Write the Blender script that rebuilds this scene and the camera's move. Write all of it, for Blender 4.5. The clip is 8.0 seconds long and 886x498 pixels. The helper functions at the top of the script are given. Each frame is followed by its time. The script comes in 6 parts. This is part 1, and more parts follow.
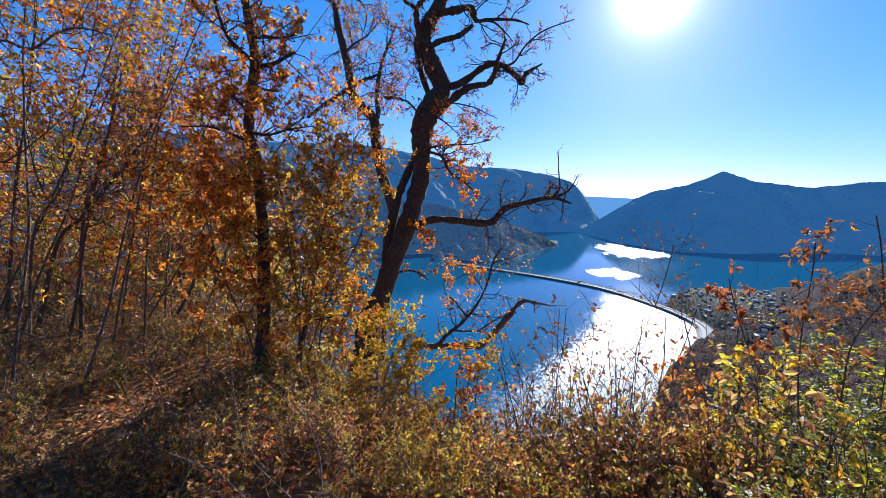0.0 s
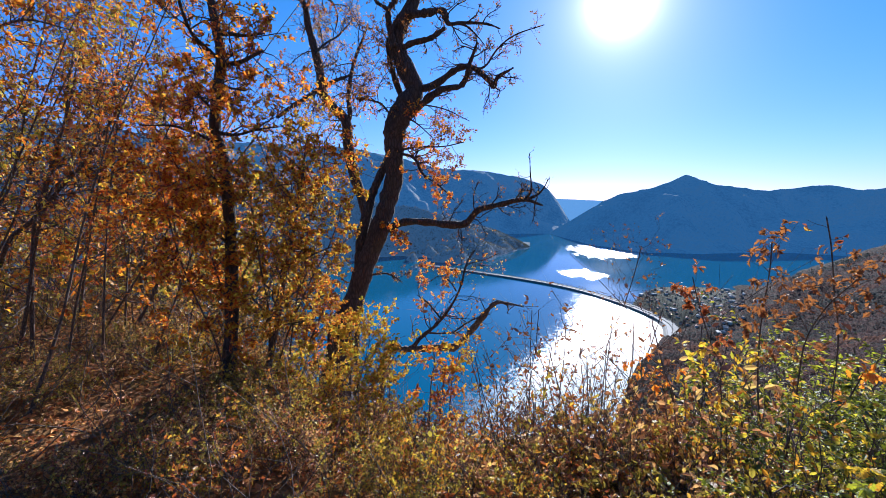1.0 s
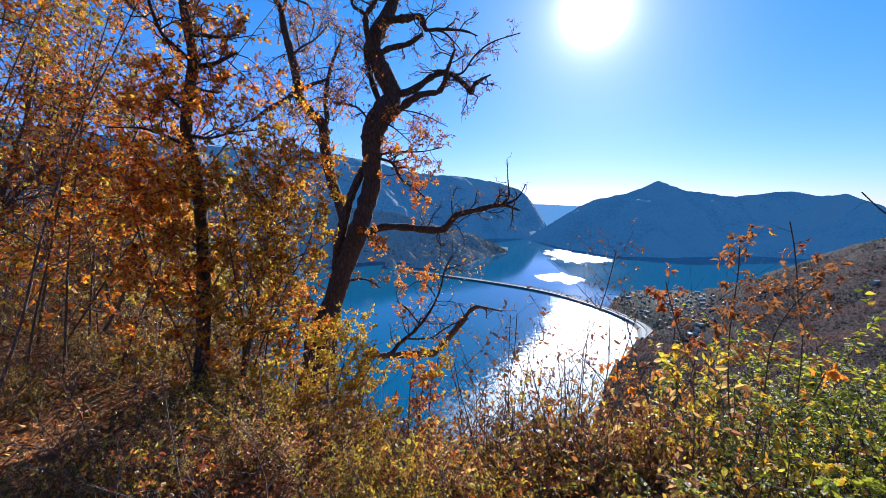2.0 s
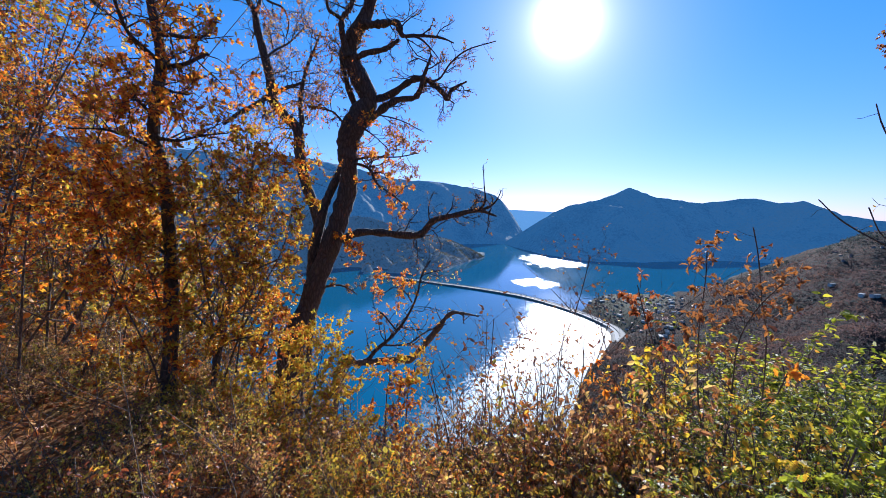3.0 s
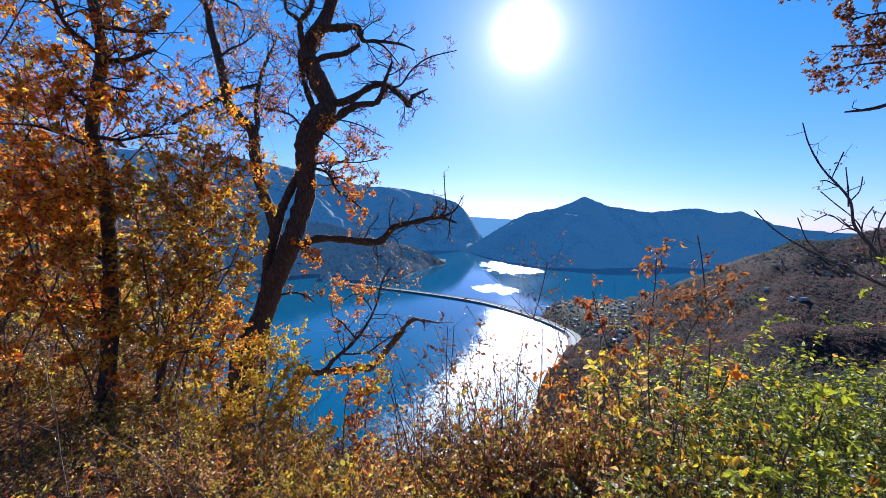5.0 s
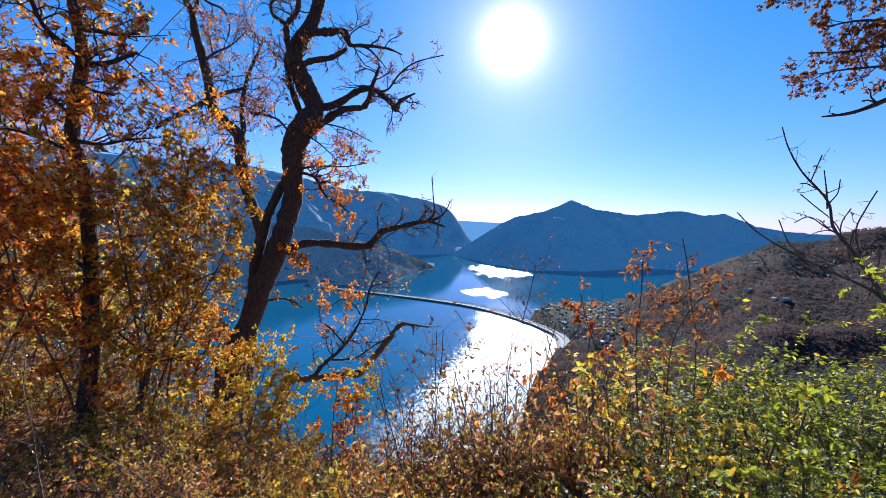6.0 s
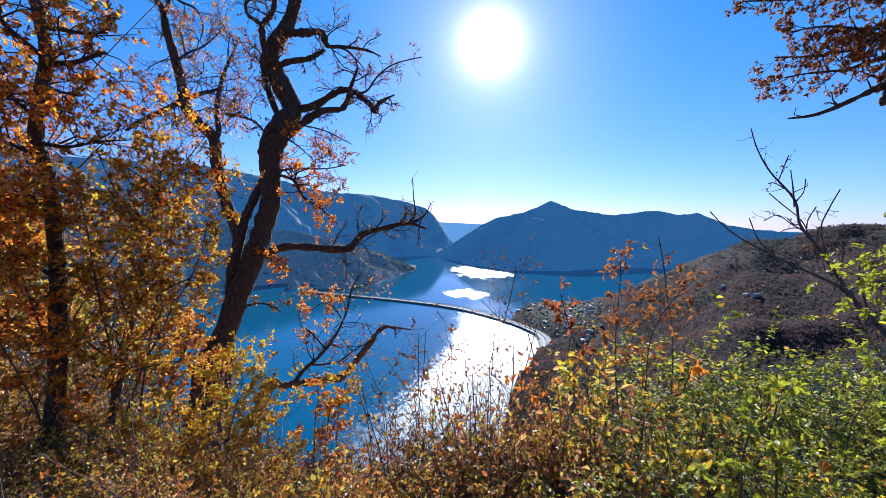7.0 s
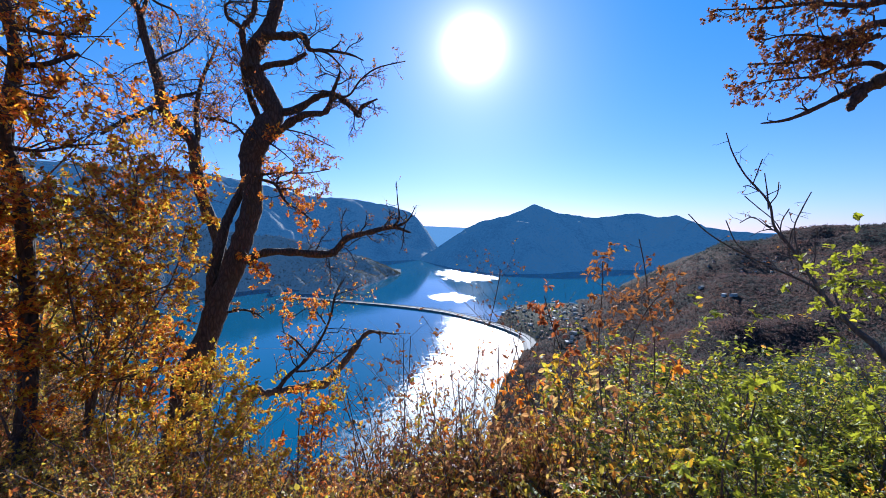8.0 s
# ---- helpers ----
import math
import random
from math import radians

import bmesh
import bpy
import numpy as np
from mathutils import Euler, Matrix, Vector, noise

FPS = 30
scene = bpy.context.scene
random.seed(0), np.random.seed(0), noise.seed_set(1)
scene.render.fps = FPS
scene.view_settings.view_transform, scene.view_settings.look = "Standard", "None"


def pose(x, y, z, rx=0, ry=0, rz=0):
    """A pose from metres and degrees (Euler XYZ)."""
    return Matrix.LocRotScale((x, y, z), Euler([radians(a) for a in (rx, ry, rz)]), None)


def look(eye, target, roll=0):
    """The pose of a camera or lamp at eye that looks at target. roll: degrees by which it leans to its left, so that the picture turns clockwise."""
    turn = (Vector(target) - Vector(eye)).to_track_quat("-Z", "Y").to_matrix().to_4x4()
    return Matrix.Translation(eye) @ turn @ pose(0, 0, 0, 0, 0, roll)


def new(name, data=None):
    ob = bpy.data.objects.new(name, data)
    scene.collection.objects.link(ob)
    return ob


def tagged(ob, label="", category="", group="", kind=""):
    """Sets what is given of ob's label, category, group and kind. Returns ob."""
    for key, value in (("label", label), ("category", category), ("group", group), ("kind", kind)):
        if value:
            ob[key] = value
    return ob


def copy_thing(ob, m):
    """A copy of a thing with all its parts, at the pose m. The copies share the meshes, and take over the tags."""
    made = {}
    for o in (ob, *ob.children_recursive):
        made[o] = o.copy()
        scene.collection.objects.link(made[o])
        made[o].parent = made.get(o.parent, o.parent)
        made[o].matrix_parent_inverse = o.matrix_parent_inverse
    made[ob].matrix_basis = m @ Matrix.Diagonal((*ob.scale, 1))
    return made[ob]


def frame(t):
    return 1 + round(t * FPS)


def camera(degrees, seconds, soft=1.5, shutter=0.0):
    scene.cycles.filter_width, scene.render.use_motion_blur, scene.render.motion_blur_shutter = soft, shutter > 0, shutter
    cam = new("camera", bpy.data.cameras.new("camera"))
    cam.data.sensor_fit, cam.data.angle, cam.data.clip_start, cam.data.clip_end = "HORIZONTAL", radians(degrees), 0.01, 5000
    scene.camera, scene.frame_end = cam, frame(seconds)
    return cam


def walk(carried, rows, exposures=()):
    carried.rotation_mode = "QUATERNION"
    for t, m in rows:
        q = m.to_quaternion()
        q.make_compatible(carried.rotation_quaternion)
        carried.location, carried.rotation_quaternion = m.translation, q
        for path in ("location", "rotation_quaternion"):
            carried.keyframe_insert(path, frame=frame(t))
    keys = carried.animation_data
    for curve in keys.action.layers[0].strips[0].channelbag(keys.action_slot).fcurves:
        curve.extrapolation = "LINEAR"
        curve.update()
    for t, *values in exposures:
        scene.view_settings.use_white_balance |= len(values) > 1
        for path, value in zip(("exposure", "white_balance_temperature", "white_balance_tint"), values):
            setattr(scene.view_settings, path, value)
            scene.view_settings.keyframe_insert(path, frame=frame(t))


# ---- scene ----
cam = camera(92.67, 8.0, soft=0.75)
PATH = [
    (0.0, pose(-0.0002, -0.0196, 1.6021, 82.55, -1.00, 11.49)),
    (0.5, pose(-0.0002, -0.0154, 1.6017, 82.82, -0.99, 10.19)),
    (1.0, pose(0.0002, -0.0112, 1.6013, 82.90, -1.07, 7.91)),
    (1.5, pose(0.0006, -0.0074, 1.6008, 83.20, -1.12, 6.35)),
    (3.0, pose(0.0023, 0.0031, 1.6004, 84.45, -1.37, 1.90)),
    (3.5, pose(0.0032, 0.0061, 1.6000, 84.65, -1.54, 0.15)),
    (4.0, pose(0.0040, 0.0090, 1.6000, 84.90, -1.70, -1.09)),
    (4.5, pose(0.0053, 0.0115, 1.6000, 85.18, -1.86, -2.50)),
    (6.0, pose(0.0086, 0.0182, 1.6000, 86.08, -1.62, -4.89)),
    (6.5, pose(0.0103, 0.0203, 1.6004, 86.26, -1.27, -6.47)),
    (7.0, pose(0.0116, 0.0220, 1.6004, 86.36, -1.03, -7.45)),
    (7.5, pose(0.0132, 0.0233, 1.6008, 86.47, -0.73, -8.48)),
    (8.0, pose(0.0149, 0.0245, 1.6013, 86.90, -0.65, -9.54)),
]
walk(cam, PATH, [(0.0, 0.95, 5150, 13), (8.0, 0.95, 5150, 13)])

# ---- world, sun ----
SUN_AZ, SUN_EL = 13.25, 22.3
sun_way = Vector((math.sin(radians(SUN_AZ)) * math.cos(radians(SUN_EL)), math.cos(radians(SUN_AZ)) * math.cos(radians(SUN_EL)), math.sin(radians(SUN_EL))))
SKY_STRENGTH, SUN_STRENGTH = 0.076, 5.0

world = bpy.data.worlds.new("sky")
scene.world = world
world.use_nodes = True
wn, wl = world.node_tree.nodes, world.node_tree.links
wn.clear()
sky = wn.new("ShaderNodeTexSky")
sky.sky_type, sky.sun_disc = "NISHITA", False
sky.sun_elevation, sky.sun_rotation = radians(SUN_EL), radians(SUN_AZ)
sky.altitude, sky.air_density, sky.dust_density, sky.ozone_density = 600, 1.0, 0.15, 5.0


def wmath(op, a, b=None, c=None):
    n = wn.new("ShaderNodeMath")
    n.operation = op
    for i, v in enumerate((a, b, c)):
        if v is None:
            continue
        if isinstance(v, (int, float)):
            n.inputs[i].default_value = v
        else:
            wl.new(v, n.inputs[i])
    return n.outputs[0]


# the sun's disc and the bright air round it
wtc = wn.new("ShaderNodeTexCoord")
wdot = wn.new("ShaderNodeVectorMath")
wdot.operation = "DOT_PRODUCT"
wl.new(wtc.outputs["Generated"], wdot.inputs[0])
wdot.inputs[1].default_value = sun_way
toward = wmath("MAXIMUM", wdot.outputs["Value"], 0.0)
disc = wmath("ADD", wmath("MULTIPLY", wmath("POWER", toward, 1300.0), 28.0), wmath("MULTIPLY", wmath("POWER", toward, 330.0), 6.0))
halo = wmath("MULTIPLY", wmath("POWER", toward, 60.0), 1.5)
wmix = wn.new("ShaderNodeMixRGB")
wmix.blend_type = "ADD"
wmix.inputs[0].default_value = 1.0
wcol = wn.new("ShaderNodeCombineColor")
bright_air = wmath("POWER", toward, 28.0)
for i, (k, h, a) in enumerate(((1.0, 1.05, 0.75), (0.76, 0.78, 0.0), (0.76, 0.90, 0.0))):
    wl.new(wmath("ADD", wmath("ADD", wmath("MULTIPLY", disc, k), wmath("MULTIPLY", halo, h)), wmath("MULTIPLY", bright_air, a)), wcol.inputs[i])
# clear autumn air: deeper azure overhead, pale towards the horizon
wsep = wn.new("ShaderNodeSeparateXYZ")
wl.new(wtc.outputs["Generated"], wsep.inputs[0])
wramp = wn.new("ShaderNodeValToRGB")
wel = wramp.color_ramp.elements
wel.new(0.5)
for e, (p, c) in zip(wel, ((0.0, (0.80, 0.69, 0.92)), (0.17, (0.67, 0.735, 0.95)), (0.5, (0.42, 0.92, 0.985)))):
    e.position, e.color = p, (*c, 1)
wl.new(wsep.outputs["Z"], wramp.inputs[0])
wtone = wn.new("ShaderNodeMixRGB")
wtone.blend_type = "MULTIPLY"
wtone.inputs[0].default_value = 1.0
wl.new(sky.outputs[0], wtone.inputs[1])
wl.new(wramp.outputs[0], wtone.inputs[2])
wl.new(wtone.outputs[0], wmix.inputs[1])
wl.new(wcol.outputs[0], wmix.inputs[2])
wbg = wn.new("ShaderNodeBackground")
wbg.inputs[1].default_value = SKY_STRENGTH
wl.new(wmix.outputs[0], wbg.inputs[0])
wout = wn.new("ShaderNodeOutputWorld")
wl.new(wbg.outputs[0], wout.inputs[0])

sun = new("sun", bpy.data.lights.new("sun", "SUN"))
sun.data.energy, sun.data.angle, sun.data.color = SUN_STRENGTH, radians(0.5), (1.0, 0.90, 0.74)
sun.matrix_world = look(sun_way * 100, (0, 0, 0))


# ---- materials ----
class Nodes:
    """A material's node tree, with short ways to add and join nodes."""

    def __init__(self, name):
        self.mat = bpy.data.materials.new(name)
        self.mat.use_nodes = True
        self.n, self.l = self.mat.node_tree.nodes, self.mat.node_tree.links
        self.n.clear()
        self.out = self.n.new("ShaderNodeOutputMaterial")

    def put(self, kind, **values):
        node = self.n.new(kind)
        for k, v in values.items():
            self.give(node.inputs[k.replace("_", " ")], v)
        return node

    def give(self, socket, v):
        if isinstance(v, bpy.types.NodeSocket):
            self.l.new(v, socket)
        else:
            socket.default_value = v

    def math(self, op, a, b=0.0, c=0.0, clamp=False):
        node = self.n.new("ShaderNodeMath")
        node.operation, node.use_clamp = op, clamp
        for s, v in zip(node.inputs, (a, b, c)):
            self.give(s, v)
        return node.outputs[0]

    def noise(self, scale, detail=4.0, rough=0.55, vector=None, distort=0.0):
        node = self.put("ShaderNodeTexNoise", Scale=scale, Detail=detail, Roughness=rough, Distortion=distort)
        self.l.new(vector if vector else self.place(), node.inputs["Vector"])
        return node.outputs["Fac"]

    def place(self):
        return self.n.new("ShaderNodeNewGeometry").outputs["Position"]

    def local(self):
        return self.n.new("ShaderNodeTexCoord").outputs["Object"]

    def ramp(self, fac, stops):
        node = self.n.new("ShaderNodeValToRGB")
        el = node.color_ramp.elements
        while len(el) < len(stops):
            el.new(0.5)
        for e, (p, c) in zip(el, stops):
            e.position, e.color = p, (*c, 1)
        self.l.new(fac, node.inputs[0])
        return node.outputs[0]

    def mix(self, fac, a, b, blend="MIX"):
        node = self.n.new("ShaderNodeMixRGB")
        node.blend_type = blend
        for s, v in zip(node.inputs, (fac, a, b)):
            self.give(s, (*v, 1) if isinstance(v, tuple) and len(v) == 3 else v)
        return node.outputs[0]

    def bump(self, height, distance, strength=1.0):
        node = self.put("ShaderNodeBump", Height=height, Distance=distance, Strength=strength)
        return node.outputs[0]

    def principled(self, colour, rough=0.8, normal=None, **more):
        more.setdefault("Specular_IOR_Level", 0.05 if rough == 0.95 else 0.5)
        node = self.put("ShaderNodeBsdfPrincipled", Roughness=rough, **more)
        self.give(node.inputs["Base Color"], (*colour, 1) if isinstance(colour, tuple) else colour)
        if normal:
            self.l.new(normal, node.inputs["Normal"])
        self.l.new(node.outputs[0], self.out.inputs[0])
        return self.mat


def leaf_material(name, stops, through_light=0.66, gloss=0.04, rough=0.33):
    m = Nodes(name)
    pick = m.n.new("ShaderNodeNewGeometry").outputs["Random Per Island"]
    blotch = m.noise(45.0, 3.0)
    fac = m.math("ADD", pick, m.math("MULTIPLY", m.math("SUBTRACT", blotch, 0.5), 0.35), clamp=True)
    colour = m.ramp(fac, stops)
    normal = m.bump(m.noise(160.0, 2.0), 0.004)
    diffuse = m.put("ShaderNodeBsdfDiffuse", Color=colour, Normal=normal)
    behind = m.put("ShaderNodeBsdfTranslucent", Color=m.mix(1.0, colour, (1.0, 0.92, 0.66), "MULTIPLY"), Normal=normal)
    both = m.put("ShaderNodeMixShader", Fac=through_light)
    m.l.new(diffuse.outputs[0], both.inputs[1])
    m.l.new(behind.outputs[0], both.inputs[2])
    shine = m.put("ShaderNodeBsdfGlossy", Roughness=rough, Color=(1, 1, 1, 1), Normal=normal)
    top = m.put("ShaderNodeMixShader", Fac=gloss)
    m.l.new(both.outputs[0], top.inputs[1])
    m.l.new(shine.outputs[0], top.inputs[2])
    m.l.new(top.outputs[0], m.out.inputs[0])
    return m.mat


LEAF_ORANGE = leaf_material("orange_leaf", [(0.0, (0.18, 0.05, 0.015)), (0.28, (0.62, 0.15, 0.018)), (0.6, (0.92, 0.35, 0.022)), (0.85, (0.95, 0.55, 0.035)), (1.0, (0.74, 0.56, 0.05))], through_light=0.72)
LEAF_RUSSET = leaf_material("russet_leaf", [(0.0, (0.12, 0.04, 0.028)), (0.5, (0.36, 0.10, 0.04)), (0.85, (0.54, 0.21, 0.05)), (1.0, (0.72, 0.44, 0.06))])
LEAF_BROWN = leaf_material("brown_leaf", [(0.0, (0.11, 0.045, 0.025)), (0.5, (0.30, 0.115, 0.04)), (0.85, (0.44, 0.20, 0.05)), (1.0, (0.62, 0.36, 0.055))])
LEAF_YELLOW = leaf_material("yellow_leaf", [(0.0, (0.36, 0.12, 0.02)), (0.28, (0.66, 0.33, 0.025)), (0.6, (0.78, 0.56, 0.035)), (0.85, (0.48, 0.48, 0.045)), (1.0, (0.86, 0.70, 0.06))])
LEAF_OLIVE = leaf_material("olive_leaf", [(0.0, (0.18, 0.13, 0.03)), (0.4, (0.34, 0.30, 0.045)), (0.75, (0.56, 0.43, 0.055)), (1.0, (0.66, 0.29, 0.04))])
LEAF_GREEN = leaf_material("green_leaf", [(0.0, (0.06, 0.085, 0.016)), (0.35, (0.19, 0.24, 0.02)), (0.72, (0.45, 0.48, 0.028)), (0.93, (0.74, 0.66, 0.05)), (1.0, (0.56, 0.26, 0.05))], through_light=0.66, gloss=0.04, rough=0.4)
LEAF_MIXED = leaf_material("mixed_leaf", [(0.0, (0.12, 0.055, 0.03)), (0.3, (0.44, 0.16, 0.04)), (0.5, (0.20, 0.21, 0.035)), (0.78, (0.58, 0.28, 0.07)), (1.0, (0.70, 0.56, 0.09))], gloss=0.08)
LEAF_WITHERED = leaf_material("withered_leaf", [(0.0, (0.20, 0.09, 0.05)), (0.4, (0.52, 0.24, 0.11)), (0.75, (0.72, 0.45, 0.20)), (1.0, (0.80, 0.64, 0.12))], through_light=0.62, gloss=0.07)
LEAF_GOLD = leaf_material("gold_leaf", [(0.0, (0.22, 0.075, 0.02)), (0.3, (0.58, 0.21, 0.025)), (0.55, (0.76, 0.40, 0.03)), (0.75, (0.50, 0.42, 0.04)), (0.9, (0.82, 0.60, 0.045)), (1.0, (0.92, 0.70, 0.06))])
LEAF_FALLEN = leaf_material("fallen_leaf", [(0.0, (0.26, 0.08, 0.03)), (0.5, (0.66, 0.25, 0.07)), (1.0, (0.85, 0.50, 0.15))], through_light=0.3)
LEAF_RUST = leaf_material("rust_leaf", [(0.0, (0.18, 0.055, 0.022)), (0.35, (0.50, 0.13, 0.028)), (0.65, (0.70, 0.26, 0.04)), (0.85, (0.80, 0.52, 0.06)), (1.0, (0.46, 0.44, 0.06))], gloss=0.06)
LEAF_DRY = leaf_material("dry_leaf", [(0.0, (0.12, 0.045, 0.03)), (0.45, (0.27, 0.10, 0.05)), (0.8, (0.44, 0.19, 0.06)), (1.0, (0.70, 0.42, 0.07))], through_light=0.4)


def bark_material(name, dark, light, scale=30.0, deep_by=0.012):
    m = Nodes(name)
    at = m.local()
    stretch = m.put("ShaderNodeMapping", Scale=(1.0, 1.0, 0.28))
    m.l.new(at, stretch.inputs["Vector"])
    cracks = m.put("ShaderNodeTexVoronoi", Scale=scale)
    cracks.feature = "DISTANCE_TO_EDGE"
    m.l.new(stretch.outputs[0], cracks.inputs["Vector"])
    grain = m.noise(scale * 2.2, 5.0, 0.6, stretch.outputs[0])
    patch = m.noise(3.5, 3.0, 0.5, at)
    deep = m.math("MULTIPLY", cracks.outputs["Distance"], 4.0, clamp=True)
    colour = m.mix(m.math("MULTIPLY", deep, grain), dark, light)
    colour = m.mix(m.math("MULTIPLY", m.math("SUBTRACT", patch, 0.55, clamp=True), 1.6, clamp=True), colour, (0.10, 0.11, 0.08))
    height = m.math("ADD", m.math("MULTIPLY", deep, 0.7), m.math("MULTIPLY", grain, 0.5))
    return m.principled(colour, 0.9, m.bump(height, deep_by))


BARK_OAK = bark_material("oak_bark", (0.042, 0.034, 0.032), (0.14, 0.108, 0.096))
BARK_THIN = bark_material("sapling_bark", (0.075, 0.055, 0.045), (0.27, 0.19, 0.145), 60.0, 0.003)
BARK_PALE = bark_material("dead_bark", (0.08, 0.068, 0.06), (0.21, 0.17, 0.14), 40.0, 0.003)


def soil_material():
    m = Nodes("leaf_strewn_soil_and_woods")
    at = m.place()
    fine, wide = m.noise(22.0, 6.0, 0.65), m.noise(2.2, 4.0)
    litter = m.ramp(fine, [(0.25, (0.09, 0.05, 0.03)), (0.5, (0.26, 0.13, 0.055)), (0.75, (0.42, 0.23, 0.09))])
    moss = m.mix(m.math("MULTIPLY", m.math("SUBTRACT", wide, 0.5, clamp=True), 3.0, clamp=True), litter, (0.06, 0.07, 0.02))
    crowns = m.put("ShaderNodeTexVoronoi", Scale=0.11)
    m.l.new(at, crowns.inputs["Vector"])
    pick = m.put("ShaderNodeSeparateColor", Color=crowns.outputs["Color"])
    stand = m.noise(0.006, 4.0, 0.6)
    tree = m.ramp(m.math("ADD", m.math("MULTIPLY", pick.outputs[0], 0.45), m.math("MULTIPLY", stand, 0.6), clamp=True),
                  [(0.15, (0.03, 0.046, 0.04)), (0.4, (0.055, 0.052, 0.044)), (0.6, (0.095, 0.056, 0.042)), (0.85, (0.14, 0.07, 0.045))])
    # bare grey twigs and gaps darkened with painted shade break the crowns up
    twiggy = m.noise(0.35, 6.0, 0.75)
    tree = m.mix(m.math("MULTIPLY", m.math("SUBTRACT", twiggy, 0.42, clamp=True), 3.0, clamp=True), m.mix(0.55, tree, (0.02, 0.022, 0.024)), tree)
    length = m.n.new("ShaderNodeVectorMath")
    length.operation = "LENGTH"
    m.l.new(at, length.inputs[0])
    wood = m.math("MULTIPLY", m.math("SUBTRACT", length.outputs["Value"], 25.0), 0.03, clamp=True)
    colour = m.mix(wood, moss, tree)
    near = m.bump(fine, 0.03)
    rough = m.put("ShaderNodeBump", Height=m.math("MULTIPLY", m.math("ADD", m.math("SUBTRACT", 1.0, crowns.outputs["Distance"]), m.math("MULTIPLY", twiggy, 1.6)), wood), Distance=2.6, Normal=near)
    return m.principled(colour, 0.95, rough.outputs[0])


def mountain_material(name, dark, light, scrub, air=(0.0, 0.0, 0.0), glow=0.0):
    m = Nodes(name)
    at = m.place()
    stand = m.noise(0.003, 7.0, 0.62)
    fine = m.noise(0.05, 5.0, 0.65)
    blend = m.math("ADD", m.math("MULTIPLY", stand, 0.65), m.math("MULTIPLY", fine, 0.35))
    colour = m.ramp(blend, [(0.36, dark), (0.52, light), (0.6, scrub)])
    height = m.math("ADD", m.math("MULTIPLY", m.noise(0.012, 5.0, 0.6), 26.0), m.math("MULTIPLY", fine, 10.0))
    # air and glow: colour and strength of the haze put into the emission
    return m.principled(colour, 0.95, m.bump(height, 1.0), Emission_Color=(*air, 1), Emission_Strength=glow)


SOIL = soil_material()
# the far backdrop glows faintly: haze of the lit air, painted into its emission
MOUNTAIN_NEAR = mountain_material("wooded_mountain_haze_glow", (0.045, 0.058, 0.05), (0.09, 0.085, 0.068), (0.16, 0.11, 0.075), (0.09, 0.19, 0.34), 0.20)
MOUNTAIN_FAR = mountain_material("far_wooded_mountain_haze_glow", (0.012, 0.03, 0.04), (0.17, 0.175, 0.15), (0.22, 0.17, 0.12), (0.07, 0.22, 0.47), 0.205)
# the farthest hills take haze into their base colours too
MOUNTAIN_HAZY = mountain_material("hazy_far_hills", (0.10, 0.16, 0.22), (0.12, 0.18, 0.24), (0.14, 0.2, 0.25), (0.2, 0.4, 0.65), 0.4)


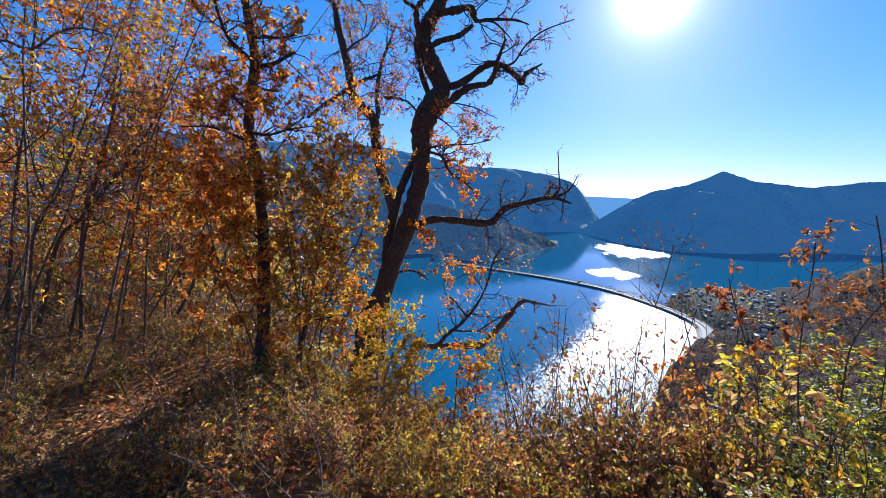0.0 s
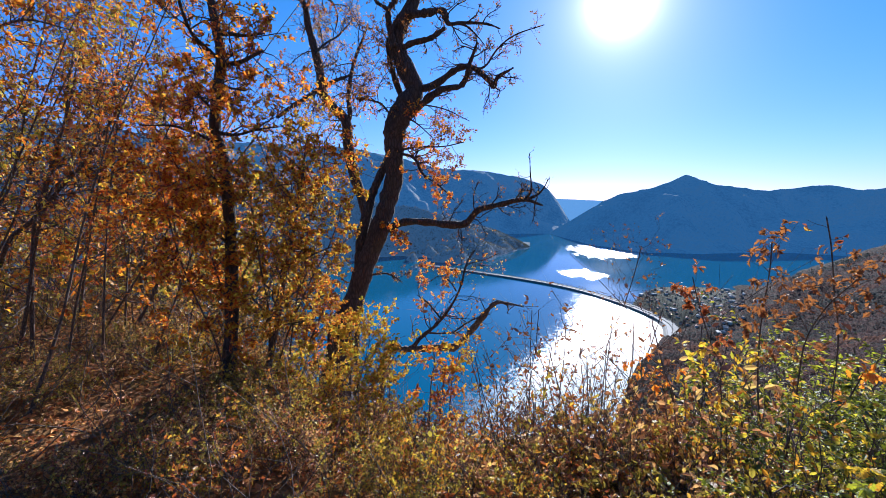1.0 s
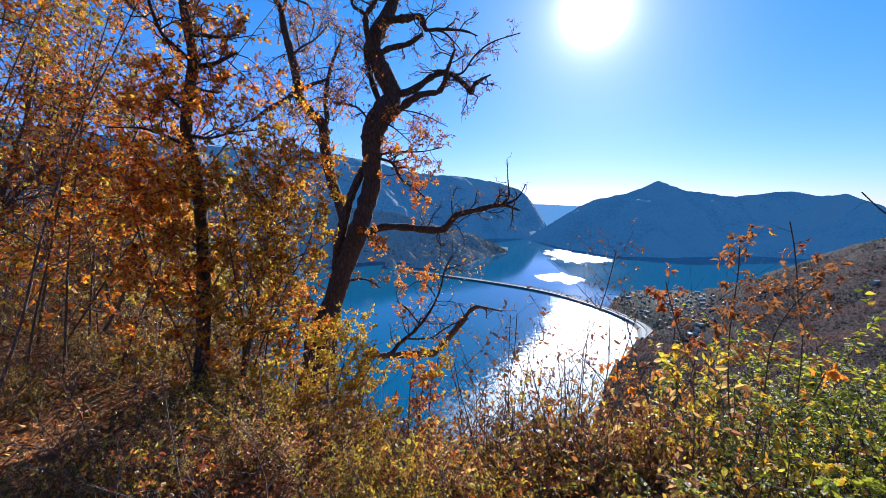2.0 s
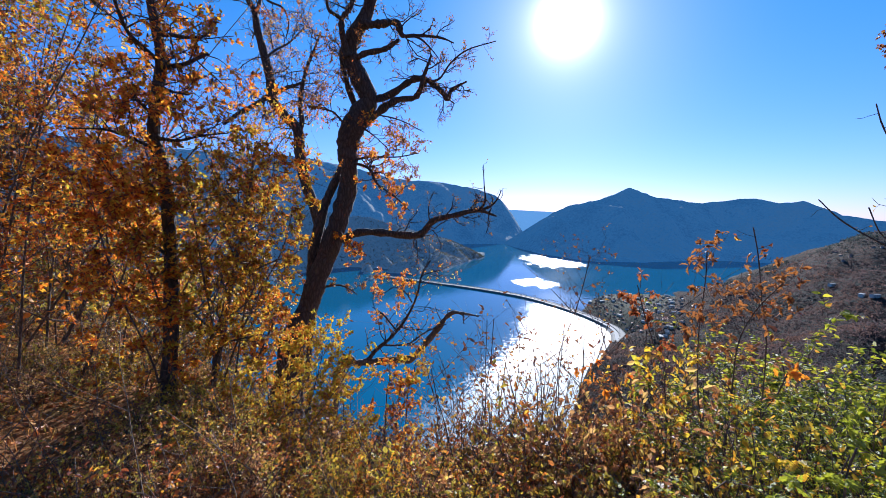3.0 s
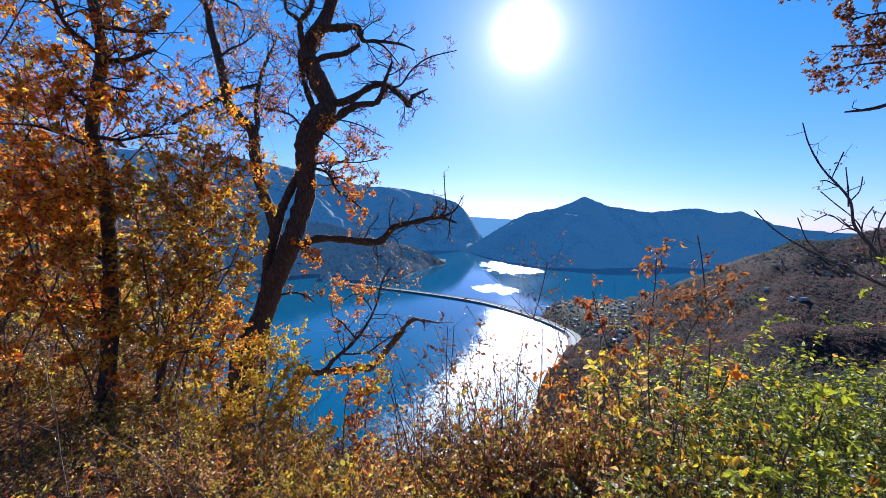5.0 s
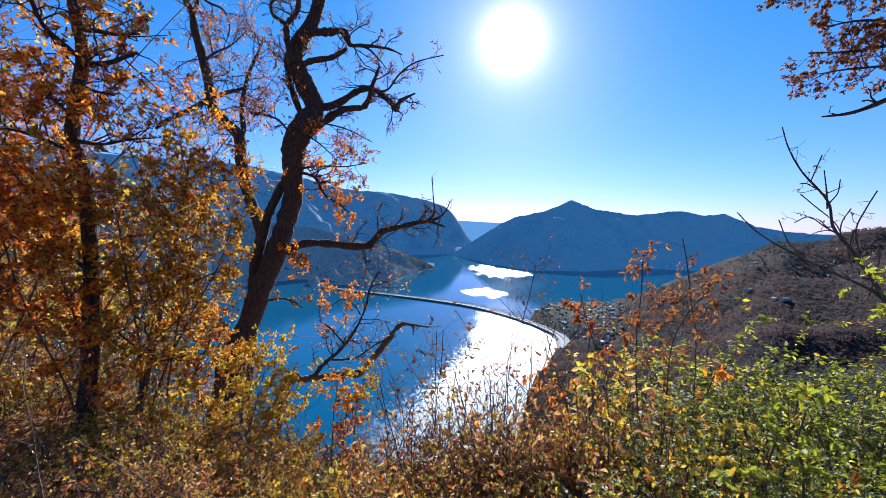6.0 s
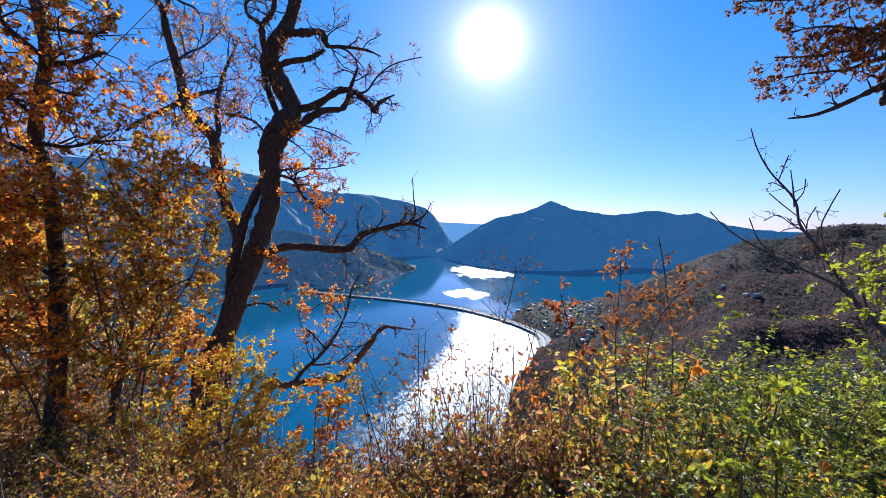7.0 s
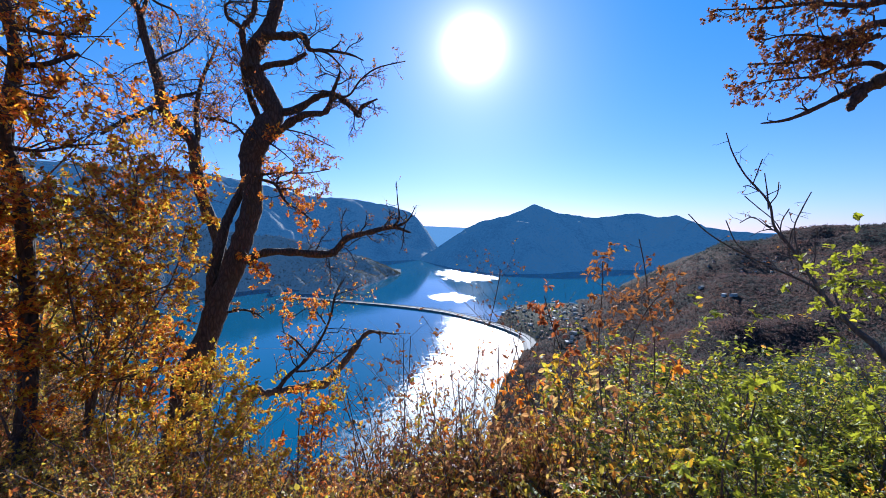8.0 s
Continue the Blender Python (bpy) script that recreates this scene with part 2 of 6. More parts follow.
def water_material():
    m = Nodes("lake_water")
    at = m.place()
    sep = m.put("ShaderNodeSeparateXYZ", Vector=at)
    wob = m.math("MULTIPLY", m.math("SUBTRACT", m.noise(0.008, 7.0, 0.68), 0.5), 150.0)
    x, y = m.math("ADD", sep.outputs[0], wob), m.math("ADD", sep.outputs[1], m.math("MULTIPLY", wob, 0.6))
    # the breeze ruffles the near bay east of a slanting line, and two streaks beyond the causeway
    line = m.math("SUBTRACT", x, m.math("MINIMUM", m.math("MULTIPLY_ADD", y, 0.24, -80.0), m.math("MULTIPLY_ADD", y, 0.56, -400.0)))
    sx, sy = sep.outputs[0], sep.outputs[1]
    reach_a = m.math("MULTIPLY_ADD", sx, -0.89, m.math("MULTIPLY_ADD", sy, -0.457, 874.0))
    reach_b = m.math("MULTIPLY_ADD", sx, -0.565, m.math("MULTIPLY_ADD", sy, -0.825, 1330.0))
    near_side = m.math("MINIMUM", reach_a, reach_b)
    bay = m.math("MULTIPLY", m.math("ADD", m.math("MULTIPLY", m.math("SUBTRACT", m.noise(0.09, 5.0, 0.75), 0.5), 3.2), m.math("MULTIPLY_ADD", line, 0.008, 0.1), clamp=True), m.math("MULTIPLY", near_side, 0.08, clamp=True))
    # the chop is rougher towards the near shore
    chop = m.math("MULTIPLY", bay, m.math("MULTIPLY_ADD", sep.outputs[1], -0.0025, 3.0, clamp=True))

    flat = m.put("ShaderNodeMapping", Scale=(1.0, 0.35, 1.0))
    m.l.new(at, flat.inputs["Vector"])
    ragged = m.noise(0.02, 7.0, 0.72, flat.outputs[0])

    def streak(cx, cy, rx, ry):
        dx = m.math("POWER", m.math("ABSOLUTE", m.math("DIVIDE", m.math("SUBTRACT", x, cx), rx)), 2.0)
        dy = m.math("POWER", m.math("ABSOLUTE", m.math("DIVIDE", m.math("SUBTRACT", y, cy), ry)), 2.0)
        return m.math("MULTIPLY", m.math("ADD", m.math("MULTIPLY", m.math("SUBTRACT", ragged, 0.5), 4.0), m.math("SUBTRACT", 0.8, m.math("ADD", dx, dy))), 2.2, clamp=True)

    windy = m.math("MAXIMUM", bay, m.math("MAXIMUM", streak(568, 2554, 199, 381), streak(338, 1758, 94, 131)))
    faint = m.math("MULTIPLY", m.math("SUBTRACT", m.noise(0.0022, 5.0, 0.6), 0.42, clamp=True), 0.5)
    rough = m.math("MULTIPLY_ADD", m.math("MULTIPLY_ADD", chop, 0.9, windy), 0.27, m.math("MULTIPLY_ADD", faint, 0.16, 0.062))
    ripple = m.bump(m.math("ADD", m.noise(0.45, 3.0, 0.6), m.noise(0.09, 3.0, 0.6)), m.math("MULTIPLY_ADD", windy, 0.5, 0.03))
    mat = m.principled((0.011, 0.102, 0.19), rough, ripple, IOR=1.333, Specular_IOR_Level=0.5)
    return mat


WATER = water_material()


def plain_material(name, colour, rough=0.8, grain=0.25, scale=3.0):
    m = Nodes(name)
    n = m.noise(scale, 5.0, 0.6)
    tone = m.mix(n, tuple(c * (1 - grain) for c in colour), tuple(min(1, c * (1 + grain)) for c in colour))
    return m.principled(tone, rough, m.bump(n, 0.02))


ROOF_TILE = plain_material("terracotta_roof", (0.34, 0.16, 0.10))
ROOF_GREY = plain_material("grey_roof", (0.30, 0.29, 0.28))
PLASTER = plain_material("pale_plaster", (0.60, 0.56, 0.50))
ASPHALT = plain_material("asphalt", (0.10, 0.10, 0.10))
GRAVEL = plain_material("yards_and_gravel", (0.05, 0.054, 0.04), 0.95, 0.5, 0.08)
STONE = plain_material("stone_embankment", (0.14, 0.135, 0.12))
CONCRETE = plain_material("concrete", (0.22, 0.215, 0.21))
GLASS_DARK = plain_material("dark_glazing", (0.03, 0.04, 0.05), 0.15, 0.1)
BOAT_WHITE = plain_material("white_boat_paint", (0.8, 0.8, 0.8), 0.4, 0.05)


# ---- mesh tools ----
def mesh_object(name, verts, faces, material, parent=None, label="", smooth=True):
    """One mesh object from arrays: faces is a list of integer arrays of 3 or 4 columns."""
    verts = np.asarray(verts, np.float32)
    faces = [np.asarray(f, np.int32) for f in faces if len(f)]
    me = bpy.data.meshes.new(name)
    me.vertices.add(len(verts))
    me.vertices.foreach_set("co", verts.ravel())
    loops = np.concatenate([f.ravel() for f in faces])
    totals = np.concatenate([np.full(len(f), f.shape[1], np.int32) for f in faces])
    me.loops.add(len(loops))
    me.loops.foreach_set("vertex_index", loops)
    me.polygons.add(len(totals))
    me.polygons.foreach_set("loop_start", np.concatenate([[0], np.cumsum(totals)[:-1]]).astype(np.int32))
    me.polygons.foreach_set("loop_total", totals)
    me.polygons.foreach_set("use_smooth", np.full(len(totals), smooth))
    me.update(calc_edges=True)
    me.validate()
    if material:
        me.materials.append(material)
    ob = new(name, me)
    if parent:
        ob.parent = parent
    if label:
        tagged(ob, label)
    if name in ("foliage", "branchwork"):
        tagged(ob, kind="stuff")
    return ob


def part(name, bm, material, parent, label=""):
    me = bpy.data.meshes.new(name)
    bm.to_mesh(me)
    bm.free()
    me.materials.append(material)
    ob = new(name, me)
    ob.parent = parent
    if label:
        tagged(ob, label)
    return ob


class Wood:
    """Collects tapering round stems into one mesh."""

    def __init__(self):
        self.v, self.f, self.count = [], [], 0

    def tube(self, pts, radii, sides=6, knots=0.0, rng=None):
        pts, radii = np.asarray(pts, float), np.asarray(radii, float)
        n = len(pts)
        along = np.gradient(pts, axis=0)
        along /= np.linalg.norm(along, axis=1)[:, None] + 1e-9
        ref = np.tile([0.31, 0.86, 0.4], (n, 1))
        a = np.cross(along, ref)
        a /= np.linalg.norm(a, axis=1)[:, None] + 1e-9
        b = np.cross(along, a)
        turn = np.arange(sides) * 2 * np.pi / sides
        ring = np.cos(turn)[None, :, None] * a[:, None] + np.sin(turn)[None, :, None] * b[:, None]
        rr = np.repeat(radii[:, None], sides, 1)
        if knots and rng is not None:
            rr = rr * (1 + knots * rng.normal(0, 1, rr.shape) * 0.5 + knots * rng.normal(0, 1, (n, 1)) * 0.7).clip(0.6, 1.5)
        v = (pts[:, None] + ring * rr[:, :, None]).reshape(-1, 3)
        i = np.arange(n - 1)[:, None] * sides
        j = np.arange(sides)[None]
        k = (j + 1) % sides
        f = np.stack([i + j, i + k, i + sides + k, i + sides + j], -1).reshape(-1, 4)
        self.v += [v, pts[-1:] + along[-1:] * radii[-1]]
        tip = self.count + n * sides
        cap = np.stack([np.arange(sides) + (n - 1) * sides, (np.arange(sides) + 1) % sides + (n - 1) * sides, np.full(sides, tip - self.count)], -1)
        self.f.append((f + self.count, cap + self.count))
        self.count = tip + 1

    def make(self, name, material, parent, label="", origin=(0, 0, 0)):
        if not self.v:
            return None
        return mesh_object(name, np.concatenate(self.v) - np.asarray(origin), [np.concatenate([q for q, _ in self.f]), np.concatenate([c for _, c in self.f])], material, parent, label)


# outlines of half a leaf: steps along the midrib and the half width there, in leaf lengths
BROAD = [(0, 0.0), (0.28, 0.24), (0.65, 0.22), (1, 0.0)]
OVAL = [(0, 0.0), (0.45, 0.28), (1, 0.0)]
LOBED = [(0, 0.02), (0.18, 0.14), (0.3, 0.09), (0.45, 0.25), (0.56, 0.14), (0.72, 0.26), (0.84, 0.13), (1, 0.0)]
SIMPLE = "two faces folded at the midrib"
ROUNDED = "two rounded halves folded at the midrib"


class Leaves:
    """Collects leaves into one mesh."""

    def __init__(self, outline=OVAL):
        self.at, self.way, self.size = [], [], []
        if outline is SIMPLE:
            self.shape = np.array([(0, 0, 0), (-0.29, 0.45, 0.06), (0, 1, -0.2), (0.29, 0.45, 0.06)], float)
            self.quads, self.tris = np.zeros((0, 4), int), np.array([(0, 2, 1), (0, 3, 2)])
            return
        if outline is ROUNDED:
            self.shape = np.array([(0, 0, 0), (-0.21, 0.24, 0.05), (-0.26, 0.6, 0.02), (0, 1, -0.2), (0.26, 0.6, 0.02), (0.21, 0.24, 0.05)], float)
            self.quads, self.tris = np.array([(0, 3, 2, 1), (0, 5, 4, 3)]), np.zeros((0, 3), int)
            return
        s, w = np.array(outline).T
        n = len(s)
        bend = -0.22 * s**2
        mid = np.stack([0 * s, s, bend], 1)
        left = np.stack([-w, s - 0.05 * (w > 0.05), bend + 0.35 * w], 1)
        right = left * [-1, 1, 1]
        self.shape = np.concatenate([mid, left, right])
        i = np.arange(n - 1)
        inner = i[(w[:-1] > 0) & (w[1:] > 0)]
        first, last = i[w[:-1] == 0], i[w[1:] == 0]
        self.quads = np.concatenate([np.stack([inner, inner + 1, n + inner + 1, n + inner], 1), np.stack([inner + 1, inner, 2 * n + inner, 2 * n + inner + 1], 1)])
        self.tris = np.concatenate([np.stack([first, first + 1, n + first + 1], 1), np.stack([first + 1, first, 2 * n + first + 1], 1), np.stack([last, last + 1, n + last], 1), np.stack([last + 1, last, 2 * n + last], 1)])

    def add(self, at, way, size):
        self.at.append(np.atleast_2d(at)), self.way.append(np.atleast_2d(way)), self.size.append(np.atleast_1d(size))

    def make(self, name, material, parent, rng, label="", flat=0.5, origin=(0, 0, 0)):
        if not self.at:
            return None
        at, way, size = np.concatenate(self.at) - np.asarray(origin), np.concatenate(self.way), np.concatenate(self.size)
        n = len(at)
        way = way / (np.linalg.norm(way, axis=1)[:, None] + 1e-9)
        up = rng.normal(0, 1, (n, 3)) * (1 - flat) + np.array([0, 0, 1.0]) * flat
        side = np.cross(way, up)
        side /= np.linalg.norm(side, axis=1)[:, None] + 1e-9
        nor = np.cross(side, way)
        basis = np.stack([side, way, nor], 1)
        shape = np.repeat(self.shape[None], n, 0)
        shape[:, :, 2] *= rng.uniform(-0.6, 2.2, (n, 1))
        shape[:, :, 0] *= rng.uniform(0.75, 1.25, (n, 1))
        v = np.einsum("nki,nij->nkj", shape * size[:, None, None], basis) + at[:, None]
        k = len(self.shape)
        step = (np.arange(n) * k)[:, None, None]
        faces = [(self.quads[None] + step).reshape(-1, 4), (self.tris[None] + step).reshape(-1, 3)]
        return mesh_object(name, v.reshape(-1, 3), faces, material, parent, label, smooth=False)


def smooth_line(pts, steps):
    """A rounded line through control points (Catmull-Rom); any number of columns."""
    p = np.asarray(pts, float)
    p = np.concatenate([2 * p[:1] - p[1:2], p, 2 * p[-1:] - p[-2:-1]])
    out = []
    for i in range(1, len(p) - 2):
        for u in np.arange(steps) / steps:
            a, b, c, d = p[i - 1 : i + 3]
            out.append(0.5 * (2 * b + (c - a) * u + (2 * a - 5 * b + 4 * c - d) * u**2 + (3 * b - a - 3 * c + d) * u**3))
    out.append(p[-2])
    return np.array(out)


def unit(v):
    v = np.asarray(v, float)
    return v / (np.linalg.norm(v) + 1e-9)


def shoot(wood, leaves, rng, start, way, length, radius, level, crook=0.25, rise=0.12, fork=(5, 4), spread=0.9, ratio=0.5, leafing=(5, 0.05), sides=(4, 3, 3), bare=0.25):
    """A crooked branch that forks down to leafy twigs. fork: side shoots a level; leafing: leaves a twig, and their length."""
    n = max((5, 4, 2 if sides[0] == 3 else 3)[min(level, 2)], int((3 if level < 2 else 1) + length * (5 if level < 2 else 2)))
    step = length / (n - 1)
    pts, d = [np.asarray(start, float)], unit(way)
    for _ in range(n - 1):
        d = unit(d + rng.normal(0, crook, 3) + np.array([0, 0, rise]))
        pts.append(pts[-1] + d * step)
    pts = np.array(pts)
    radii = radius * np.linspace(1, 0.45, n)
    wood.tube(pts, radii, sides[min(level, len(sides) - 1)])
    line = np.diff(pts, axis=0)
    if level < len(fork):
        for k in range(fork[level]):
            u = bare + (1 - bare) * (k + rng.uniform(0.2, 0.9)) / fork[level]
            i = min(n - 2, int(u * (n - 1)))
            at = pts[i] + line[i] * rng.uniform()
            away = unit(unit(line[i]) + unit(np.cross(line[i], rng.normal(0, 1, 3))) * spread * rng.uniform(0.6, 1.4))
            shoot(wood, leaves, rng, at, away, length * ratio * rng.uniform(0.6, 1.2) * (1.15 - 0.5 * u), radii[i] * 0.62, level + 1, crook, rise, fork, spread, ratio, leafing, sides, 0.15)
    if leaves is not None and level >= len(fork) - 1 and leafing[0]:
        many = rng.poisson(leafing[0])
        if many:
            u = rng.uniform(0.25, 1.0, many) ** 0.7
            i = np.minimum((u * (n - 1)).astype(int), n - 2)
            at = pts[i] + line[i] * rng.uniform(0, 1, (many, 1))
            out = line[i] / step * 0.6 + rng.normal(0, 0.6, (many, 3)) + np.array([0, 0, -0.15])
            leaves.add(at, out, leafing[1] * rng.uniform(0.6, 1.3, many))


# ---- the ground: one sheet from the camera's feet to the far side of the hill ----
RINGS = [40, 150, 500, 800, 1150, 1600, 2200, 2700]
AHEAD = {-50: (-14, -90, -312, -330, -340, -340, -340, -340), 15: (-24, -105, -308, -330, -340, -340, -340, -340), 18: (-24, -100, -262, -299, -330, -340, -340, -340),
         21: (-24, -95, -240, -284, -299, -330, -340, -340), 26: (-23, -90, -222, -268, -287, -298, -330, -340), 32: (-22, -85, -200, -245, -262, -272, -299, -340),
         36: (-21, -80, -180, -230, -240, -228, -196, -260), 40: (-20, -75, -165, -210, -212, -178, -112, -200), 44: (-19, -70, -150, -190, -184, -122, -44, -150)}
ROUND = {-180: (10, 50, 150, 200, 250, 300, 300, 300), -120: (8, 45, 140, 190, 240, 280, 280, 280), -85: (1, 5, -60, -100, -120, -100, -100, -100),
         47: (-18, -66, -145, -188, -186, -112, -14, -110), 50: (-17, -62, -130, -172, -180, -102, 10, -60), 56: (-15, -56, -118, -140, -120, -70, 14, -55), 62: (-14, -50, -105, -120, -95, -45, 15, -50), 100: (2, 25, 90, 140, 180, 200, 200, 200), 180: (10, 50, 150, 200, 250, 300, 300, 300)}


def near_height(x, y):
    """The foot of the slope: a shelf by the path that breaks off into a steep bank."""
    brink = np.where(x > -0.5, 1.5, 1.5 + 0.75 * (-0.5 - x)) - 0.12 * np.maximum(x - 1.0, 0)
    s = (y - brink) * np.where(x > -0.5, 1.0, 0.8)
    bank = -0.8 * (np.sqrt(np.maximum(s, 0) ** 2 + 0.3) - np.sqrt(0.3))
    return bank - 0.02 * y + 0.05 * np.sin(2.1 * x + 0.7) * np.cos(1.7 * y)


def ground_grid():
    az = np.concatenate([np.arange(-180, -70, 2.0), np.arange(-70, 10, 0.8), np.arange(10, 64, 0.3), np.arange(64, 180.1, 2.0)])
    r = np.concatenate([[0.0005], np.linspace(0.05, 8, 60), np.geomspace(8.3, 2700, 190)])
    table = {**AHEAD, **ROUND}
    keys = sorted(table)
    rows = np.array([np.interp(np.log(r), np.log(RINGS), table[k]) for k in keys])
    far = np.array([np.interp(az, keys, rows[:, j]) for j in range(len(r))]).T
    for _ in range(6):
        far[:, 1:-1] = (far[:, :-2] + 2 * far[:, 1:-1] + far[:, 2:]) / 4
    for _ in range(3):
        far[1:-1] = (far[:-2] + 2 * far[1:-1] + far[2:]) / 4
    x, y = np.sin(np.radians(az))[:, None] * r[None], np.cos(np.radians(az))[:, None] * r[None]
    near = near_height(x, y)
    # terraces with steep shaded faces run along the hill
    for mid, swing, drop, width, start in ((980.0, 60.0, 17.0, 50.0, 41.0), (1260.0, 110.0, 13.0, 60.0, 31.0), (1720.0, 140.0, 9.0, 90.0, 31.0)):
        at = mid + swing * np.sin(np.radians(az * 9.0 + mid))[:, None]
        here = np.clip((az - start) / 5, 0, 1)[:, None] * np.clip((75 - az) / 10, 0, 1)[:, None]
        far = far + here * drop * np.tanh((r[None] - at) / width) * np.exp(-(((r[None] - at) / 330) ** 2))
    w = np.clip((np.log(r) - np.log(9)) / (np.log(45) - np.log(9)), 0, 1)[None]
    w = w * w * (3 - 2 * w)
    z = near * (1 - w) + far * w
    for i in range(len(az)):
        for j in range(len(r)):
            if r[j] > 25:
                p = Vector((x[i, j], y[i, j], 0))
                lump = noise.fractal(p * 0.0034, 1.0, 2.0, 4) * min(44, r[j] * 0.028) + noise.noise(p * 0.09) * min(2.2, r[j] * 0.01)
                z[i, j] += lump * (0.25 if z[i, j] < -285 else 1)
            elif r[j] < 12:
                z[i, j] += 0.03 * noise.noise(Vector((x[i, j] * 3, y[i, j] * 3, 0))) + 0.015 * noise.noise(Vector((x[i, j] * 11, y[i, j] * 11, 0)))
    return az, r, x, y, z


G_AZ, G_R, G_X, G_Y, G_Z = ground_grid()


def ground_z(x, y):
    az, r = math.degrees(math.atan2(x, y)), math.hypot(x, y)
    i = int(np.clip(np.searchsorted(G_AZ, az) - 1, 0, len(G_AZ) - 2))
    j = int(np.clip(np.searchsorted(G_R, r) - 1, 0, len(G_R) - 2))
    u, v = (az - G_AZ[i]) / (G_AZ[i + 1] - G_AZ[i]), min(1, max(0, (r - G_R[j]) / (G_R[j + 1] - G_R[j])))
    return float((G_Z[i, j] * (1 - u) + G_Z[i + 1, j] * u) * (1 - v) + (G_Z[i, j + 1] * (1 - u) + G_Z[i + 1, j + 1] * u) * v)


def grid_faces(n, m):
    i, j = np.meshgrid(np.arange(n - 1), np.arange(m - 1), indexing="ij")
    a = (i * m + j).ravel()
    return np.stack([a, a + 1, a + m + 1, a + m], 1)


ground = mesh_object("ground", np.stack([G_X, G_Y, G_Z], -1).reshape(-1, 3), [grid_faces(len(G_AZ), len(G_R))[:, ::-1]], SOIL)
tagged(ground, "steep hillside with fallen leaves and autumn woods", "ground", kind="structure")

LAKE = -300.0
lr, la = np.geomspace(250, 4820, 40), np.radians(np.arange(-100, 100.1, 4))
water = mesh_object("water", np.stack([np.sin(la)[:, None] * lr, np.cos(la)[:, None] * lr, np.full((len(la), len(lr)), LAKE)], -1).reshape(-1, 3), [grid_faces(len(la), len(lr))[:, ::-1]], WATER)
tagged(water, "deep blue lake with sun glitter on ruffled water", "lake", kind="structure")


SLOPES = {}


def mountain(name, label, material, ridge, foot, back=500, rough=1.0, seed=0.0, rows=46, step=0.25, bulge=1.15, comb=0.10, spurs=0.0):
    """A mountain from its skyline and the line of its foot: rows of (bearing, rise in degrees, distance) and (bearing, distance)."""
    rb, re, rd = np.array(ridge, float).T
    fb, fd = np.array(foot, float).T
    az = np.arange(rb[0], rb[-1] + step / 2, step)
    top_d, foot_d = np.interp(az, rb, rd), np.interp(az, fb, fd)
    wave = np.array([noise.fractal(Vector((a * 0.9, seed, 1.0)), 1.0, 2.0, 5) for a in az]) * (9 if rough > 0.3 else 2)
    top_z = 1.6 + wave * np.clip((np.interp(az, rb, re) + 4) / 3, 0, 1) + top_d * np.tan(np.radians(np.interp(az, rb, re)))
    verts = np.zeros((len(az), rows + 6, 3))
    for i, a in enumerate(az):
        sx, sy = math.sin(radians(a)), math.cos(radians(a))
        for j in range(rows + 6):
            if j < rows:
                u = 1.0 if j == rows - 1 else 0.996 * j / (rows - 2)
                d, h = foot_d[i] + (top_d[i] - foot_d[i]) * u, (LAKE - 6) + (top_z[i] - LAKE + 6) * u ** bulge
            else:
                u = (j - rows + 1) / 6
                d, h = top_d[i] + min(back, 4870 - top_d[i]) * u, top_z[i] - (top_z[i] - LAKE) * u * 0.8
            tall = max(0.0, top_z[i] - LAKE)
            p = Vector((sx * d, sy * d, seed))
            k = math.sin(math.pi * min(1, u)) if j < rows else 0.0
            gully = abs(noise.fractal(p * 0.0027, 1.0, 2.1, 5)) * 0.55 - 0.14
            spur = abs(noise.noise(p * 0.0012 + Vector((seed, 0, 0)))) - 0.2
            h -= (gully * 1.1 + spur * 0.8) * tall * k * rough
            h += comb * tall * k * (1.0 - u) * 2.0 * noise.noise(Vector((az[i] * 0.42 + 0.9 * u, seed, 0.3))) if j < rows else 0.0
            ridge_line = 0.42 - abs(noise.noise(Vector((az[i] * 0.17 + 1.3 * u, seed + 5.0, 0.7 * u)))) * 1.6
            h += spurs * tall * k * ridge_line if j < rows else 0.0
            h += noise.fractal(p * 0.012, 1.0, 2.0, 3) * 6 * (0.08 + k * rough) * min(1, tall / 60)
            verts[i, j] = sx * d, sy * d, h
    SLOPES[name] = (az, verts[:, :rows])
    ob = mesh_object(name, verts.reshape(-1, 3), [grid_faces(len(az), rows + 6)[:, ::-1]], material)
    return tagged(ob, label, "mountain", kind="structure")


